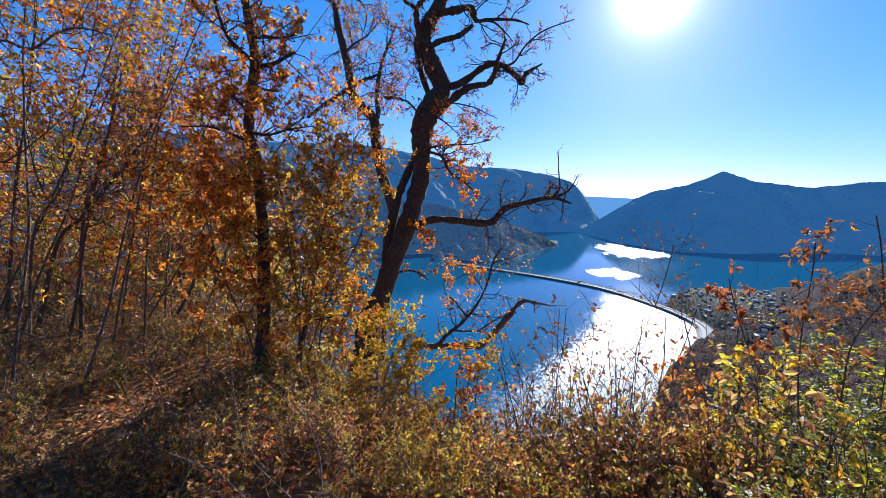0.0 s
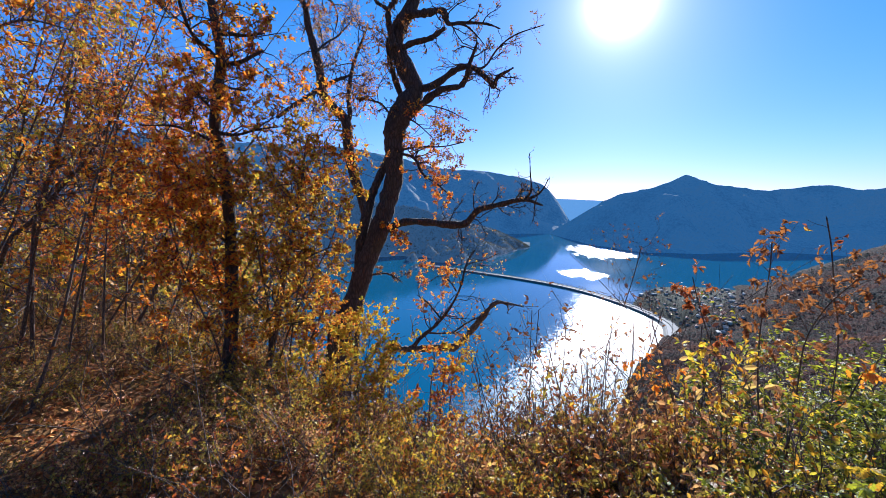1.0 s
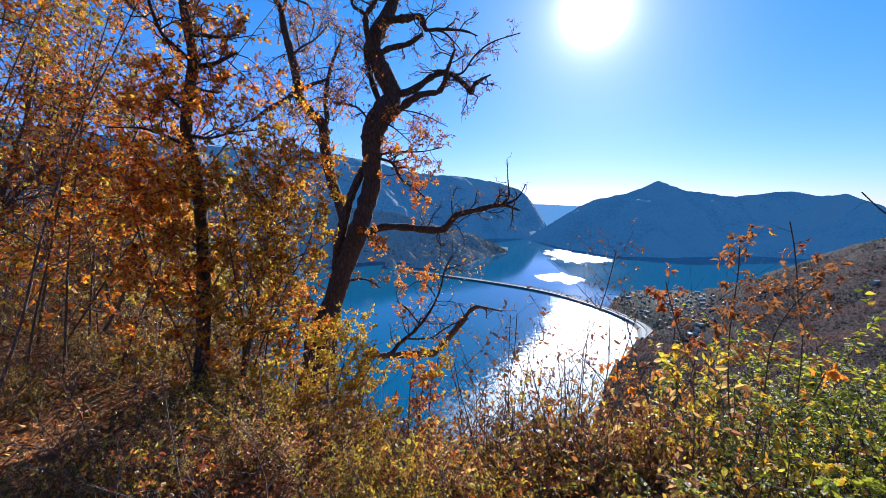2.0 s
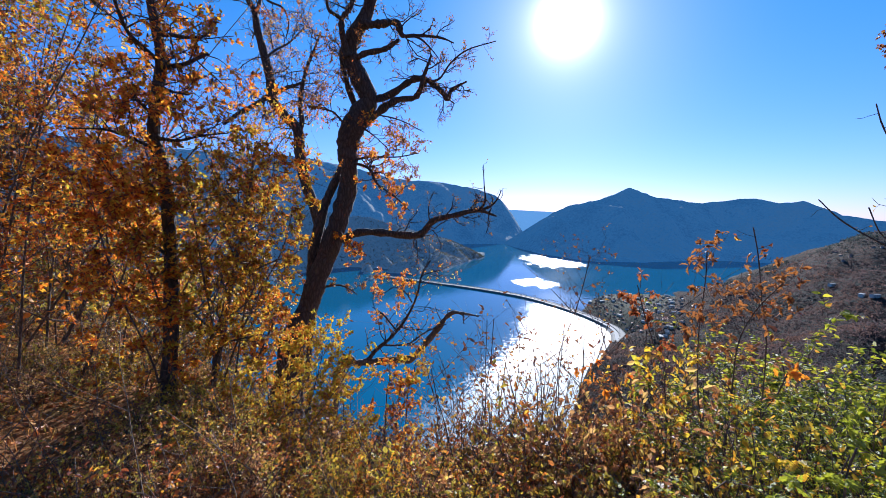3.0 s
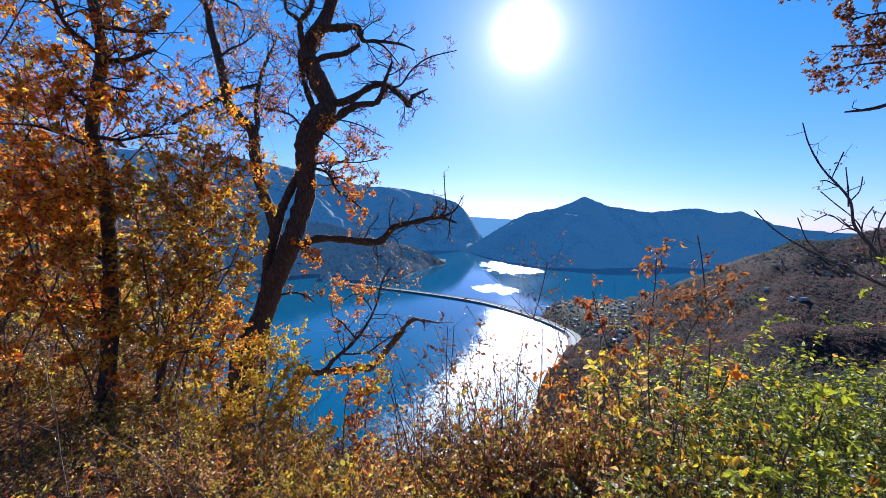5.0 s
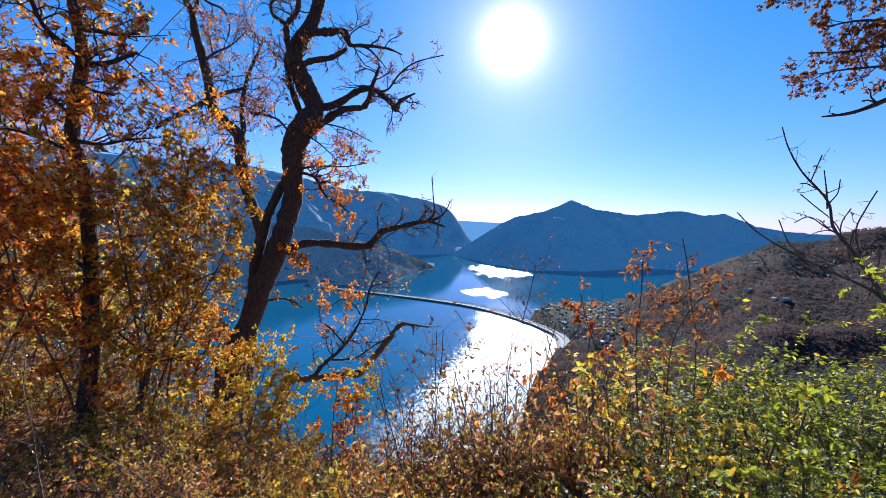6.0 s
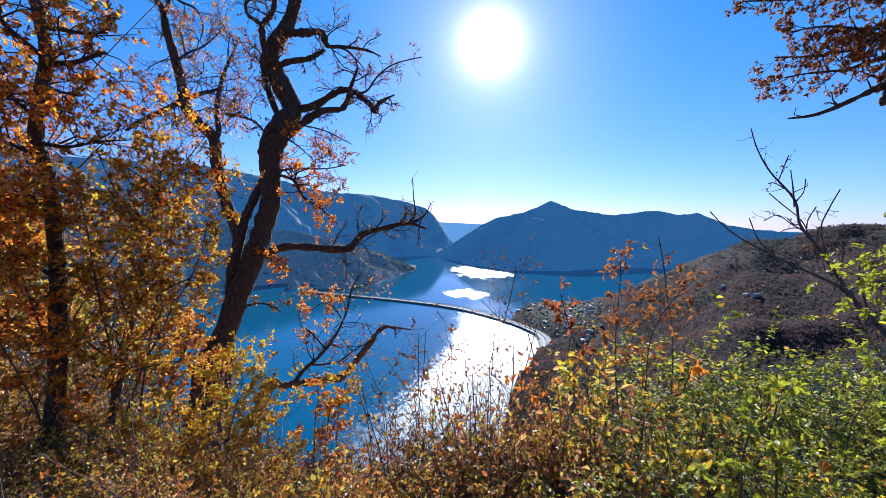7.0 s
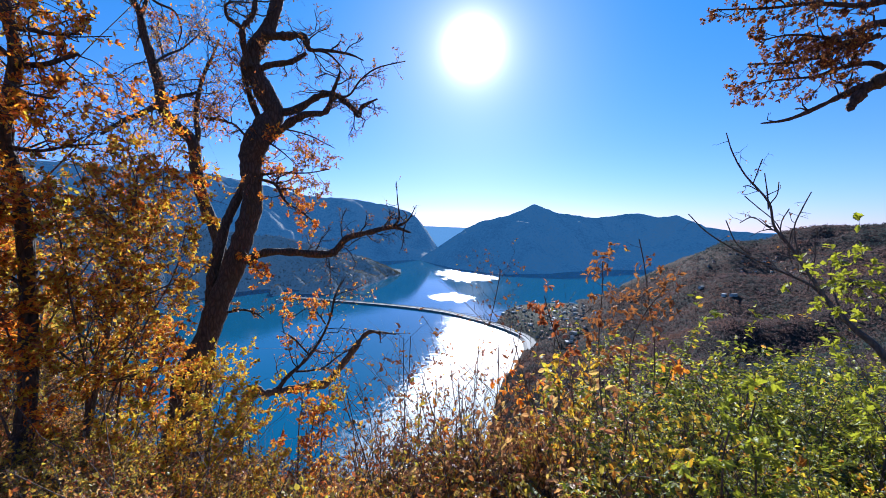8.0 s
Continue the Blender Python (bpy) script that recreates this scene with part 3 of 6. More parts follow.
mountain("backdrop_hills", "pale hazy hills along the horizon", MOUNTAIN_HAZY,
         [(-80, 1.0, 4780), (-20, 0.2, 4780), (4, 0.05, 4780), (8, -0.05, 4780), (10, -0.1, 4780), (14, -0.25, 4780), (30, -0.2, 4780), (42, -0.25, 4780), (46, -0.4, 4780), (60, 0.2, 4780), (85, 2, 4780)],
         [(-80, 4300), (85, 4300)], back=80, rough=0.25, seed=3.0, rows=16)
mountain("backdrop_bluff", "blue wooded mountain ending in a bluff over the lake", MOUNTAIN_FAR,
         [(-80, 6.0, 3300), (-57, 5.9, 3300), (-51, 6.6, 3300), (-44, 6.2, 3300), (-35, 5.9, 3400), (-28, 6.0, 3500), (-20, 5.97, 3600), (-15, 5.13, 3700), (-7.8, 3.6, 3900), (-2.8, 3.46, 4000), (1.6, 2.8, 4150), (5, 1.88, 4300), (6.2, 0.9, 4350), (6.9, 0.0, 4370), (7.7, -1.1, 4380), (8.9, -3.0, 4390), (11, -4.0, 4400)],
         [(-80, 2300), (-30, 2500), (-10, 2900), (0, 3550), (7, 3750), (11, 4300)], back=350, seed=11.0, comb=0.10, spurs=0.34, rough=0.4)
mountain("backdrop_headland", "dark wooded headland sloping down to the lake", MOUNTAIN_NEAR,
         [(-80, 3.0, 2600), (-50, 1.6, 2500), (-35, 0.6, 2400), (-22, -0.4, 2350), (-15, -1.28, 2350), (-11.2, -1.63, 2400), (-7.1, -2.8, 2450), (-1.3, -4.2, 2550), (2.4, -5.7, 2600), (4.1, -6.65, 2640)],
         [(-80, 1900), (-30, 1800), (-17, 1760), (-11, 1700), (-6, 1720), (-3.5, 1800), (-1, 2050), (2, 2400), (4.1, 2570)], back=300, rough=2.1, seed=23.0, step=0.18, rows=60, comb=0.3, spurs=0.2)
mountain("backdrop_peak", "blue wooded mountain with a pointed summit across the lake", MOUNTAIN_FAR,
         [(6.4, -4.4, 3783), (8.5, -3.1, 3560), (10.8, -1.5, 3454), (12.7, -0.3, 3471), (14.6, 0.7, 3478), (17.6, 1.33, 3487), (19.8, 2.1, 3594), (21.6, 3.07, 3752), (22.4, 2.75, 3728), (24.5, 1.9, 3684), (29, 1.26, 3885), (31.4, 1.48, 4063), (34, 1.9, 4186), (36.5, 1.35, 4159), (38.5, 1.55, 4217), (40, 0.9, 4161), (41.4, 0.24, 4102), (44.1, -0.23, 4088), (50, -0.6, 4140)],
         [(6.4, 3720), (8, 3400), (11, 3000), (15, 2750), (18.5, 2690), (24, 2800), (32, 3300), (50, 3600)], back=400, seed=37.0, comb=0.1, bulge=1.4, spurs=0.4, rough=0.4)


# ---- plants ----
def thing(name, at, label, category, group="", kind=""):
    ob = new(name)
    ob.location = at
    ob.empty_display_size = 0.2
    return tagged(ob, label, category, group, kind)


def limb_line(rows, steps=5):
    line = smooth_line(rows, steps)
    return line[:, :3], np.maximum(line[:, 3], 0.004)


def limb(name, rows, parent, material, rng, sides=10, knots=0.12, twigs=None, leaves=None, steps=5):
    """A hand-shaped limb as one part of a tree; twigs: (wood, how many, length, forks, leaves a twig and their size, where they start)."""
    pts, radii = limb_line(rows, steps)
    radii = radii * (0.86 if name == "trunk" else 0.74)
    w = Wood()
    w.tube(pts, radii, sides, knots, rng)
    ob = w.make(name, material, parent, origin=parent.location)
    if twigs:
        wood, many, length, fork, leafing0, first = twigs
        line = np.gradient(pts, axis=0)
        for k in range(many):
            u = first + (1 - first) * (k + rng.uniform()) / many
            i = min(len(pts) - 1, int(u * (len(pts) - 1)))
            way = unit(unit(line[i]) * 0.5 + unit(np.cross(line[i], rng.normal(0, 1, 3))))
            leafing = (leafing0[0] * 2.1, leafing0[1] * 0.62) if leafing0[1] < 0.0625 else leafing0
            shoot(wood, leaves, rng, pts[i], way, length * rng.uniform(0.5, 1.2), min(radii[i] * 0.5, 0.0095), 0, 0.4, 0.08, fork, 1.0, 0.55, leafing, (4, 3, 3))
    return ob


def base_of(rows, sink=0.15):
    x, y = rows[0][0], rows[0][1]
    return (x, y, ground_z(x, y) - sink)


# the crooked old oak
def crooked_oak():
    rng = np.random.default_rng(4)
    trunk = [(-2.28, 5.47, -0.60, 0.252), (-2.18, 5.53, -0.29, 0.199), (-2.02, 5.61, 0.13, 0.163), (-1.90, 5.67, 0.55, 0.153), (-1.76, 5.73, 0.93, 0.152), (-1.62, 5.79, 1.39, 0.152), (-1.51, 5.84, 1.83, 0.144), (-1.51, 5.85, 2.12, 0.145), (-1.52, 5.86, 2.40, 0.162), (-1.48, 5.87, 2.61, 0.188), (-1.36, 5.91, 2.85, 0.173), (-1.25, 5.95, 3.05, 0.149), (-1.38, 5.93, 3.34, 0.135), (-1.51, 5.91, 3.65, 0.128), (-1.46, 5.93, 3.87, 0.121), (-1.31, 5.98, 4.17, 0.097), (-1.23, 6.00, 4.43, 0.090), (-1.17, 6.03, 4.75, 0.083)]
    at = base_of(trunk)
    trunk[0] = (at[0], at[1], at[2], trunk[0][3] * 1.25)
    oak = thing("oak_tree", at, "crooked old oak with dark bark and few brown leaves", "tree")
    crown, few = Wood(), Leaves(SIMPLE)
    limb("trunk", trunk, oak, BARK_OAK, rng, 16, 0.08)
    tw = lambda n, l=0.55, first=0.2, lf=(0.42, 0.046), fork=(6, 4): (crown, n, l, fork, lf, first)
    top = [(*trunk[-1][:3], trunk[-1][3]), (trunk[-1][0] + 0.1, trunk[-1][1], trunk[-1][2] + 0.5, 0.05), (trunk[-1][0] - 0.05, trunk[-1][1] + 0.1, trunk[-1][2] + 1.1, 0.03), (trunk[-1][0] + 0.15, trunk[-1][1], trunk[-1][2] + 1.6, 0.015)]
    limb("limb", top, oak, BARK_OAK, rng, 8, 0.1, tw(10, 0.7), few)
    limb("limb", [(-1.58, 5.82, 1.12, 0.080), (-1.36, 5.84, 1.23, 0.072), (-1.04, 5.84, 1.24, 0.071), (-0.69, 5.83, 1.21, 0.070), (-0.48, 5.82, 1.24, 0.062), (-0.32, 5.79, 1.42, 0.054), (-0.01, 5.74, 1.51, 0.046), (0.28, 5.68, 1.58, 0.041), (0.52, 5.62, 1.51, 0.015)], oak, BARK_OAK, rng, 10, 0.14, tw(18, 0.42, 0.3, (0.4, 0.045), (5, 3)), few)
    limb("limb", [(0.27, 5.69, 1.57, 0.026), (0.37, 5.67, 1.69, 0.019), (0.35, 5.66, 1.93, 0.010), (0.33, 5.64, 2.17, 0.006)], oak, BARK_OAK, rng, 6, 0.1, tw(3, 0.2, 0.3, (0.3, 0.04), (2,)), few)
    limb("limb", [(0.30, 5.69, 1.58, 0.030), (0.43, 5.67, 1.63, 0.026), (0.52, 5.64, 1.72, 0.012), (0.58, 5.62, 1.85, 0.007)], oak, BARK_OAK, rng, 6, 0.1, tw(3, 0.2, 0.3, (0.3, 0.04), (2,)), few)
    limb("limb", [(-1.28, 5.95, 3.03, 0.091), (-1.13, 5.95, 3.07, 0.074), (-0.96, 5.94, 3.12, 0.066), (-0.71, 5.91, 3.28, 0.062), (-0.55, 5.89, 3.33, 0.057), (-0.38, 5.87, 3.27, 0.053), (-0.22, 5.83, 3.12, 0.048), (-0.16, 5.82, 3.05, 0.044), (-0.11, 5.79, 3.16, 0.032), (0.08, 5.75, 3.26, 0.016)], oak, BARK_OAK, rng, 10, 0.14, tw(8, 0.4, 0.4), few)
    limb("limb", [(-1.34, 5.89, 2.66, 0.081), (-1.26, 5.88, 2.75, 0.081), (-1.06, 5.86, 2.90, 0.073), (-0.85, 5.84, 3.03, 0.065), (-0.61, 5.82, 3.06, 0.048), (-0.52, 5.80, 3.19, 0.044), (-0.49, 5.77, 3.29, 0.040)], oak, BARK_OAK, rng, 10, 0.14, tw(6, 0.45, 0.3), few)
    limb("limb", [(-0.51, 5.82, 3.29, 0.040), (-0.47, 5.79, 3.38, 0.036), (-0.43, 5.76, 3.47, 0.032), (-0.39, 5.73, 3.57, 0.024)], oak, BARK_OAK, rng, 8, 0.14, tw(3, 0.3, 0.5), few)
    limb("limb", [(-0.37, 5.78, 3.26, 0.024), (-0.26, 5.76, 3.31, 0.018), (-0.13, 5.71, 3.48, 0.016), (0.08, 5.64, 3.62, 0.012), (0.43, 5.53, 3.69, 0.007)], oak, BARK_OAK, rng, 6, 0.05, tw(9, 0.35, 0.2, (1.6, 0.04), (3, 2)), few)
    limb("limb", [(-1.46, 5.86, 3.56, 0.059), (-1.38, 5.85, 3.59, 0.055), (-1.24, 5.84, 3.64, 0.050), (-1.01, 5.81, 3.68, 0.050), (-0.83, 5.78, 3.78, 0.037)], oak, BARK_OAK, rng, 8, 0.12, tw(3, 0.35, 0.5, (0.4, 0.04)), few)
    limb("limb", [(-1.34, 5.89, 4.03, 0.078), (-1.21, 5.89, 4.02, 0.069), (-1.05, 5.88, 4.03, 0.064), (-0.87, 5.87, 4.04, 0.060), (-0.82, 5.85, 3.94, 0.055), (-0.77, 5.84, 3.86, 0.038), (-0.58, 5.82, 3.86, 0.027), (-0.28, 5.78, 3.82, 0.020), (-0.10, 5.74, 3.74, 0.010)], oak, BARK_OAK, rng, 10, 0.16, tw(9, 0.5, 0.25), few)
    limb("limb", [(-0.68, 5.80, 3.85, 0.022), (-0.53, 5.79, 3.80, 0.018), (-0.37, 5.75, 3.64, 0.011), (-0.30, 5.74, 3.55, 0.006)], oak, BARK_OAK, rng, 6, 0.05, tw(4, 0.3, 0.2), few)
    limb("limb", [(-1.50, 5.80, 3.57, 0.067), (-1.54, 5.78, 3.72, 0.059), (-1.57, 5.76, 3.85, 0.055), (-1.57, 5.75, 4.02, 0.051), (-1.50, 5.77, 4.13, 0.047), (-1.44, 5.78, 4.26, 0.043), (-1.42, 5.78, 4.42, 0.044), (-1.35, 5.78, 4.67, 0.027)], oak, BARK_OAK, rng, 10, 0.14, tw(6, 0.5, 0.5), few)
    limb("limb", [(-1.56, 5.73, 4.01, 0.038), (-1.64, 5.71, 4.06, 0.034), (-1.72, 5.68, 4.11, 0.030), (-1.74, 5.67, 4.23, 0.026), (-1.66, 5.70, 4.31, 0.017), (-1.48, 5.75, 4.34, 0.010)], oak, BARK_OAK, rng, 8, 0.12, tw(4, 0.4, 0.4), few)
    limb("limb", [(-1.46, 6.06, 2.98, 0.059), (-1.55, 6.01, 3.24, 0.055), (-1.61, 5.96, 3.47, 0.051), (-1.62, 5.93, 3.67, 0.047), (-1.58, 5.93, 3.81, 0.035)], oak, BARK_OAK, rng, 8, 0.1, tw(7, 0.6, 0.1, (2, 0.05)), few)
    limb("limb", [(-2.01, 5.74, 0.43, 0.074), (-1.99, 5.76, 0.72, 0.090), (-1.96, 5.78, 1.04, 0.098), (-1.89, 5.81, 1.34, 0.089), (-1.83, 5.84, 1.59, 0.081), (-1.73, 5.87, 1.85, 0.081), (-1.63, 5.91, 2.09, 0.074), (-1.57, 5.93, 2.27, 0.074)], oak, BARK_OAK, rng, 10, 0.1)
    limb("limb", [(-1.55, 5.84, 2.69, 0.024), (-1.70, 5.87, 2.85, 0.022), (-1.83, 5.88, 2.90, 0.017), (-2.06, 5.88, 2.94, 0.010)], oak, BARK_OAK, rng, 6, 0.08, tw(7, 0.45, 0.2, (2.5, 0.05)), few)
    limb("limb", [(-1.35, 5.88, 2.85, 0.025), (-1.12, 5.88, 2.84, 0.016), (-0.80, 5.86, 2.77, 0.012), (-0.47, 5.82, 2.61, 0.006)], oak, BARK_OAK, rng, 5, 0.05, tw(6, 0.4, 0.2, (1.5, 0.045)), few)
    limb("limb", [(-1.43, 5.87, 2.23, 0.032), (-1.18, 5.84, 2.27, 0.018), (-0.82, 5.78, 2.27, 0.012), (-0.53, 5.72, 2.32, 0.008)], oak, BARK_OAK, rng, 5, 0.05, tw(12, 0.42, 0.1, (2.0, 0.05)), few)
    limb("limb", [(-1.87, 5.68, 0.47, 0.024), (-1.74, 5.69, 0.49, 0.024), (-1.58, 5.69, 0.51, 0.020), (-1.44, 5.69, 0.46, 0.016), (-1.34, 5.68, 0.39, 0.008)], oak, BARK_OAK, rng, 6, 0.1, tw(3, 0.25, 0.3, (1.5, 0.05)), few)
    crown.make("branchwork", BARK_OAK, oak, "fine bare twigs", origin=oak.location)
    few.make("foliage", LEAF_BROWN, oak, rng, "few brown leaves", 0.3, origin=oak.location)
    # the drooping spray that still holds its orange leaves
    spray, bright = Wood(), Leaves(LOBED)
    limb("limb", [(-1.41, 5.77, 2.17, 0.032), (-1.27, 5.74, 2.14, 0.025), (-1.17, 5.72, 2.07, 0.023), (-1.07, 5.66, 1.90, 0.019), (-0.82, 5.59, 1.73, 0.015), (-0.61, 5.51, 1.55, 0.007)], oak, BARK_OAK, rng, 6, 0.08, (spray, 18, 0.28, (3, 2), (7, 0.05), 0.2), bright)
    limb("limb", [(-1.55, 5.63, 1.24, 0.023), (-1.43, 5.55, 1.09, 0.015), (-1.30, 5.49, 0.97, 0.008)], oak, BARK_OAK, rng, 5, 0.08, (spray, 9, 0.22, (3, 2), (5, 0.055), 0.25), bright)
    limb("limb", [(-1.31, 5.79, 2.66, 0.020), (-1.11, 5.69, 2.52, 0.012), (-0.92, 5.56, 2.35, 0.008)], oak, BARK_OAK, rng, 5, 0.08, (spray, 10, 0.3, (3, 2), (4, 0.045), 0.15), bright)
    spray.make("branchwork", BARK_OAK, oak, "leafy spray", origin=oak.location)
    bright.make("foliage", LEAF_ORANGE, oak, rng, "orange oak leaves", 0.35, origin=oak.location)
    return oak


crooked_oak()


def fallen_looking_branch():
    rng = np.random.default_rng(8)
    main = [(-1.63, 5.18, -0.51, 0.047), (-1.39, 5.20, -0.42, 0.046), (-1.23, 5.21, -0.40, 0.049), (-1.01, 5.22, -0.38, 0.049), (-0.75, 5.22, -0.35, 0.049), (-0.52, 5.21, -0.31, 0.048), (-0.38, 5.19, -0.15, 0.044), (-0.21, 5.15, 0.09, 0.039), (-0.04, 5.11, 0.31, 0.031), (0.13, 5.08, 0.32, 0.017), (0.30, 5.04, 0.30, 0.008)]
    at = base_of(main)
    main[0] = (at[0], at[1], at[2], main[0][3])
    tree = thing("dead_tree", at, "leaning dead tree with bare grey crooked branches", "tree")
    twig, few = Wood(), Leaves(LOBED)
    limb("trunk", main, tree, BARK_PALE, rng, 10, 0.2, (twig, 7, 0.25, (2, 1), (0.2, 0.04), 0.75), few)
    tw = lambda n, l, lf: (twig, n, l, (3, 2), lf, 0.25)
    limb("branch", [(-1.14, 5.22, -0.38, 0.042), (-1.07, 5.22, -0.34, 0.038), (-0.97, 5.22, -0.21, 0.033), (-0.78, 5.22, -0.04, 0.028), (-0.61, 5.21, 0.19, 0.022), (-0.48, 5.18, 0.47, 0.017), (-0.41, 5.15, 0.78, 0.011), (-0.31, 5.13, 0.96, 0.005)], tree, BARK_OAK, rng, 8, 0.12, tw(22, 0.42, (0.4, 0.045)), few)
    limb("branch", [(-0.87, 5.17, -0.14, 0.018), (-0.71, 5.15, -0.13, 0.016), (-0.54, 5.14, -0.09, 0.014), (-0.34, 5.10, 0.07, 0.010), (-0.09, 5.04, 0.19, 0.006)], tree, BARK_OAK, rng, 6, 0.1, tw(16, 0.3, (0.4, 0.045)), few)
    limb("branch", [(-0.71, 5.19, 0.04, 0.016), (-0.82, 5.21, 0.16, 0.015), (-0.91, 5.23, 0.25, 0.013), (-1.04, 5.24, 0.33, 0.007)], tree, BARK_OAK, rng, 6, 0.1, tw(5, 0.3, (2.2, 0.06)), few)
    limb("branch", [(-0.52, 5.12, 0.43, 0.013), (-0.61, 5.14, 0.55, 0.011), (-0.74, 5.15, 0.61, 0.008), (-0.87, 5.17, 0.53, 0.006)], tree, BARK_OAK, rng, 6, 0.1, tw(10, 0.3, (5.0, 0.05)), few)
    limb("branch", [(-0.43, 5.13, 0.73, 0.010), (-0.35, 5.15, 0.79, 0.009), (-0.19, 5.20, 0.83, 0.007), (-0.02, 5.25, 0.91, 0.004)], tree, BARK_OAK, rng, 6, 0.1, tw(5, 0.3, (0.6, 0.05)), few)
    twig.make("branchwork", BARK_OAK, tree, "thin bare twigs", origin=tree.location)
    few.make("foliage", LEAF_ORANGE, tree, rng, "small cluster of orange leaves", 0.35, origin=tree.location)


fallen_looking_branch()


def slim_oak():
    rng = np.random.default_rng(15)
    trunk = [(-2.64, 6.95, -0.77, 0.135), (-2.47, 7.06, -0.10, 0.122), (-2.33, 7.15, 0.50, 0.116), (-2.30, 7.19, 0.99, 0.111), (-2.45, 7.18, 1.61, 0.101), (-2.58, 7.16, 1.98, 0.101), (-2.67, 7.16, 2.48, 0.102), (-2.71, 7.17, 2.86, 0.103), (-2.92, 7.11, 3.08, 0.094), (-3.07, 7.07, 3.30, 0.089), (-3.12, 7.07, 3.67, 0.085), (-3.21, 7.06, 4.04, 0.076), (-3.30, 7.04, 4.39, 0.066), (-3.34, 7.05, 4.66, 0.056), (-3.42, 7.03, 4.82, 0.051), (-3.52, 6.99, 4.99, 0.045)]
    at = base_of(trunk)
    trunk[0] = (at[0], at[1], at[2], trunk[0][3] * 1.2)
    oak = thing("oak_tree", at, "slim twisted oak with thinning russet leaves", "tree")
    crown, few = Wood(), Leaves(SIMPLE)
    tw = lambda n, l=0.7, first=0.2, lf=(0.62, 0.05), fork=(6, 5): (crown, n, l, fork, lf, first)
    limb("trunk", trunk, oak, BARK_OAK, rng, 12, 0.08, tw(16, 0.6, 0.45), few)
    limb("limb", [(-2.70, 7.14, 2.81, 0.072), (-2.64, 7.19, 2.96, 0.062), (-2.68, 7.24, 3.32, 0.053), (-2.63, 7.36, 3.85, 0.043), (-2.50, 7.48, 4.30, 0.028), (-2.43, 7.55, 4.57, 0.017)], oak, BARK_OAK, rng, 8, 0.1, tw(16, 0.7), few)
    limb("limb", [(-3.03, 7.00, 3.39, 0.063), (-3.13, 6.90, 3.28, 0.057), (-3.22, 6.81, 3.18, 0.051), (-3.40, 6.60, 2.98, 0.045), (-3.54, 6.41, 2.78, 0.030)], oak, BARK_OAK, rng, 8, 0.1, tw(13, 0.7), few)
    limb("limb", [(-3.05, 7.00, 3.38, 0.052), (-2.86, 7.18, 3.54, 0.042), (-2.73, 7.29, 3.62, 0.032), (-2.63, 7.38, 3.72, 0.022)], oak, BARK_OAK, rng, 8, 0.1, tw(9, 0.6), few)
    limb("limb", [(-3.30, 6.99, 4.58, 0.044), (-3.28, 7.11, 4.88, 0.040), (-3.28, 7.22, 5.18, 0.035)], oak, BARK_OAK, rng, 8, 0.1, tw(6, 0.6), few)
    limb("limb", [(-3.23, 7.02, 4.92, 0.028), (-3.13, 7.11, 4.86, 0.025), (-2.96, 7.25, 4.82, 0.023), (-2.90, 7.33, 4.61, 0.018), (-2.96, 7.36, 4.40, 0.011)], oak, BARK_OAK, rng, 6, 0.05, tw(3, 0.4), few)
    limb("limb", [(-3.14, 6.95, 3.90, 0.032), (-3.04, 7.12, 4.11, 0.027), (-2.89, 7.33, 4.31, 0.022), (-2.73, 7.56, 4.64, 0.011)], oak, BARK_OAK, rng, 6, 0.05, tw(12, 0.6, 0.2, (1.4, 0.05)), few)
    crown.make("branchwork", BARK_OAK, oak, "fine twigs", origin=oak.location)
    few.make("foliage", LEAF_WITHERED, oak, rng, "thin russet leaves", 0.3, origin=oak.location)


slim_oak()


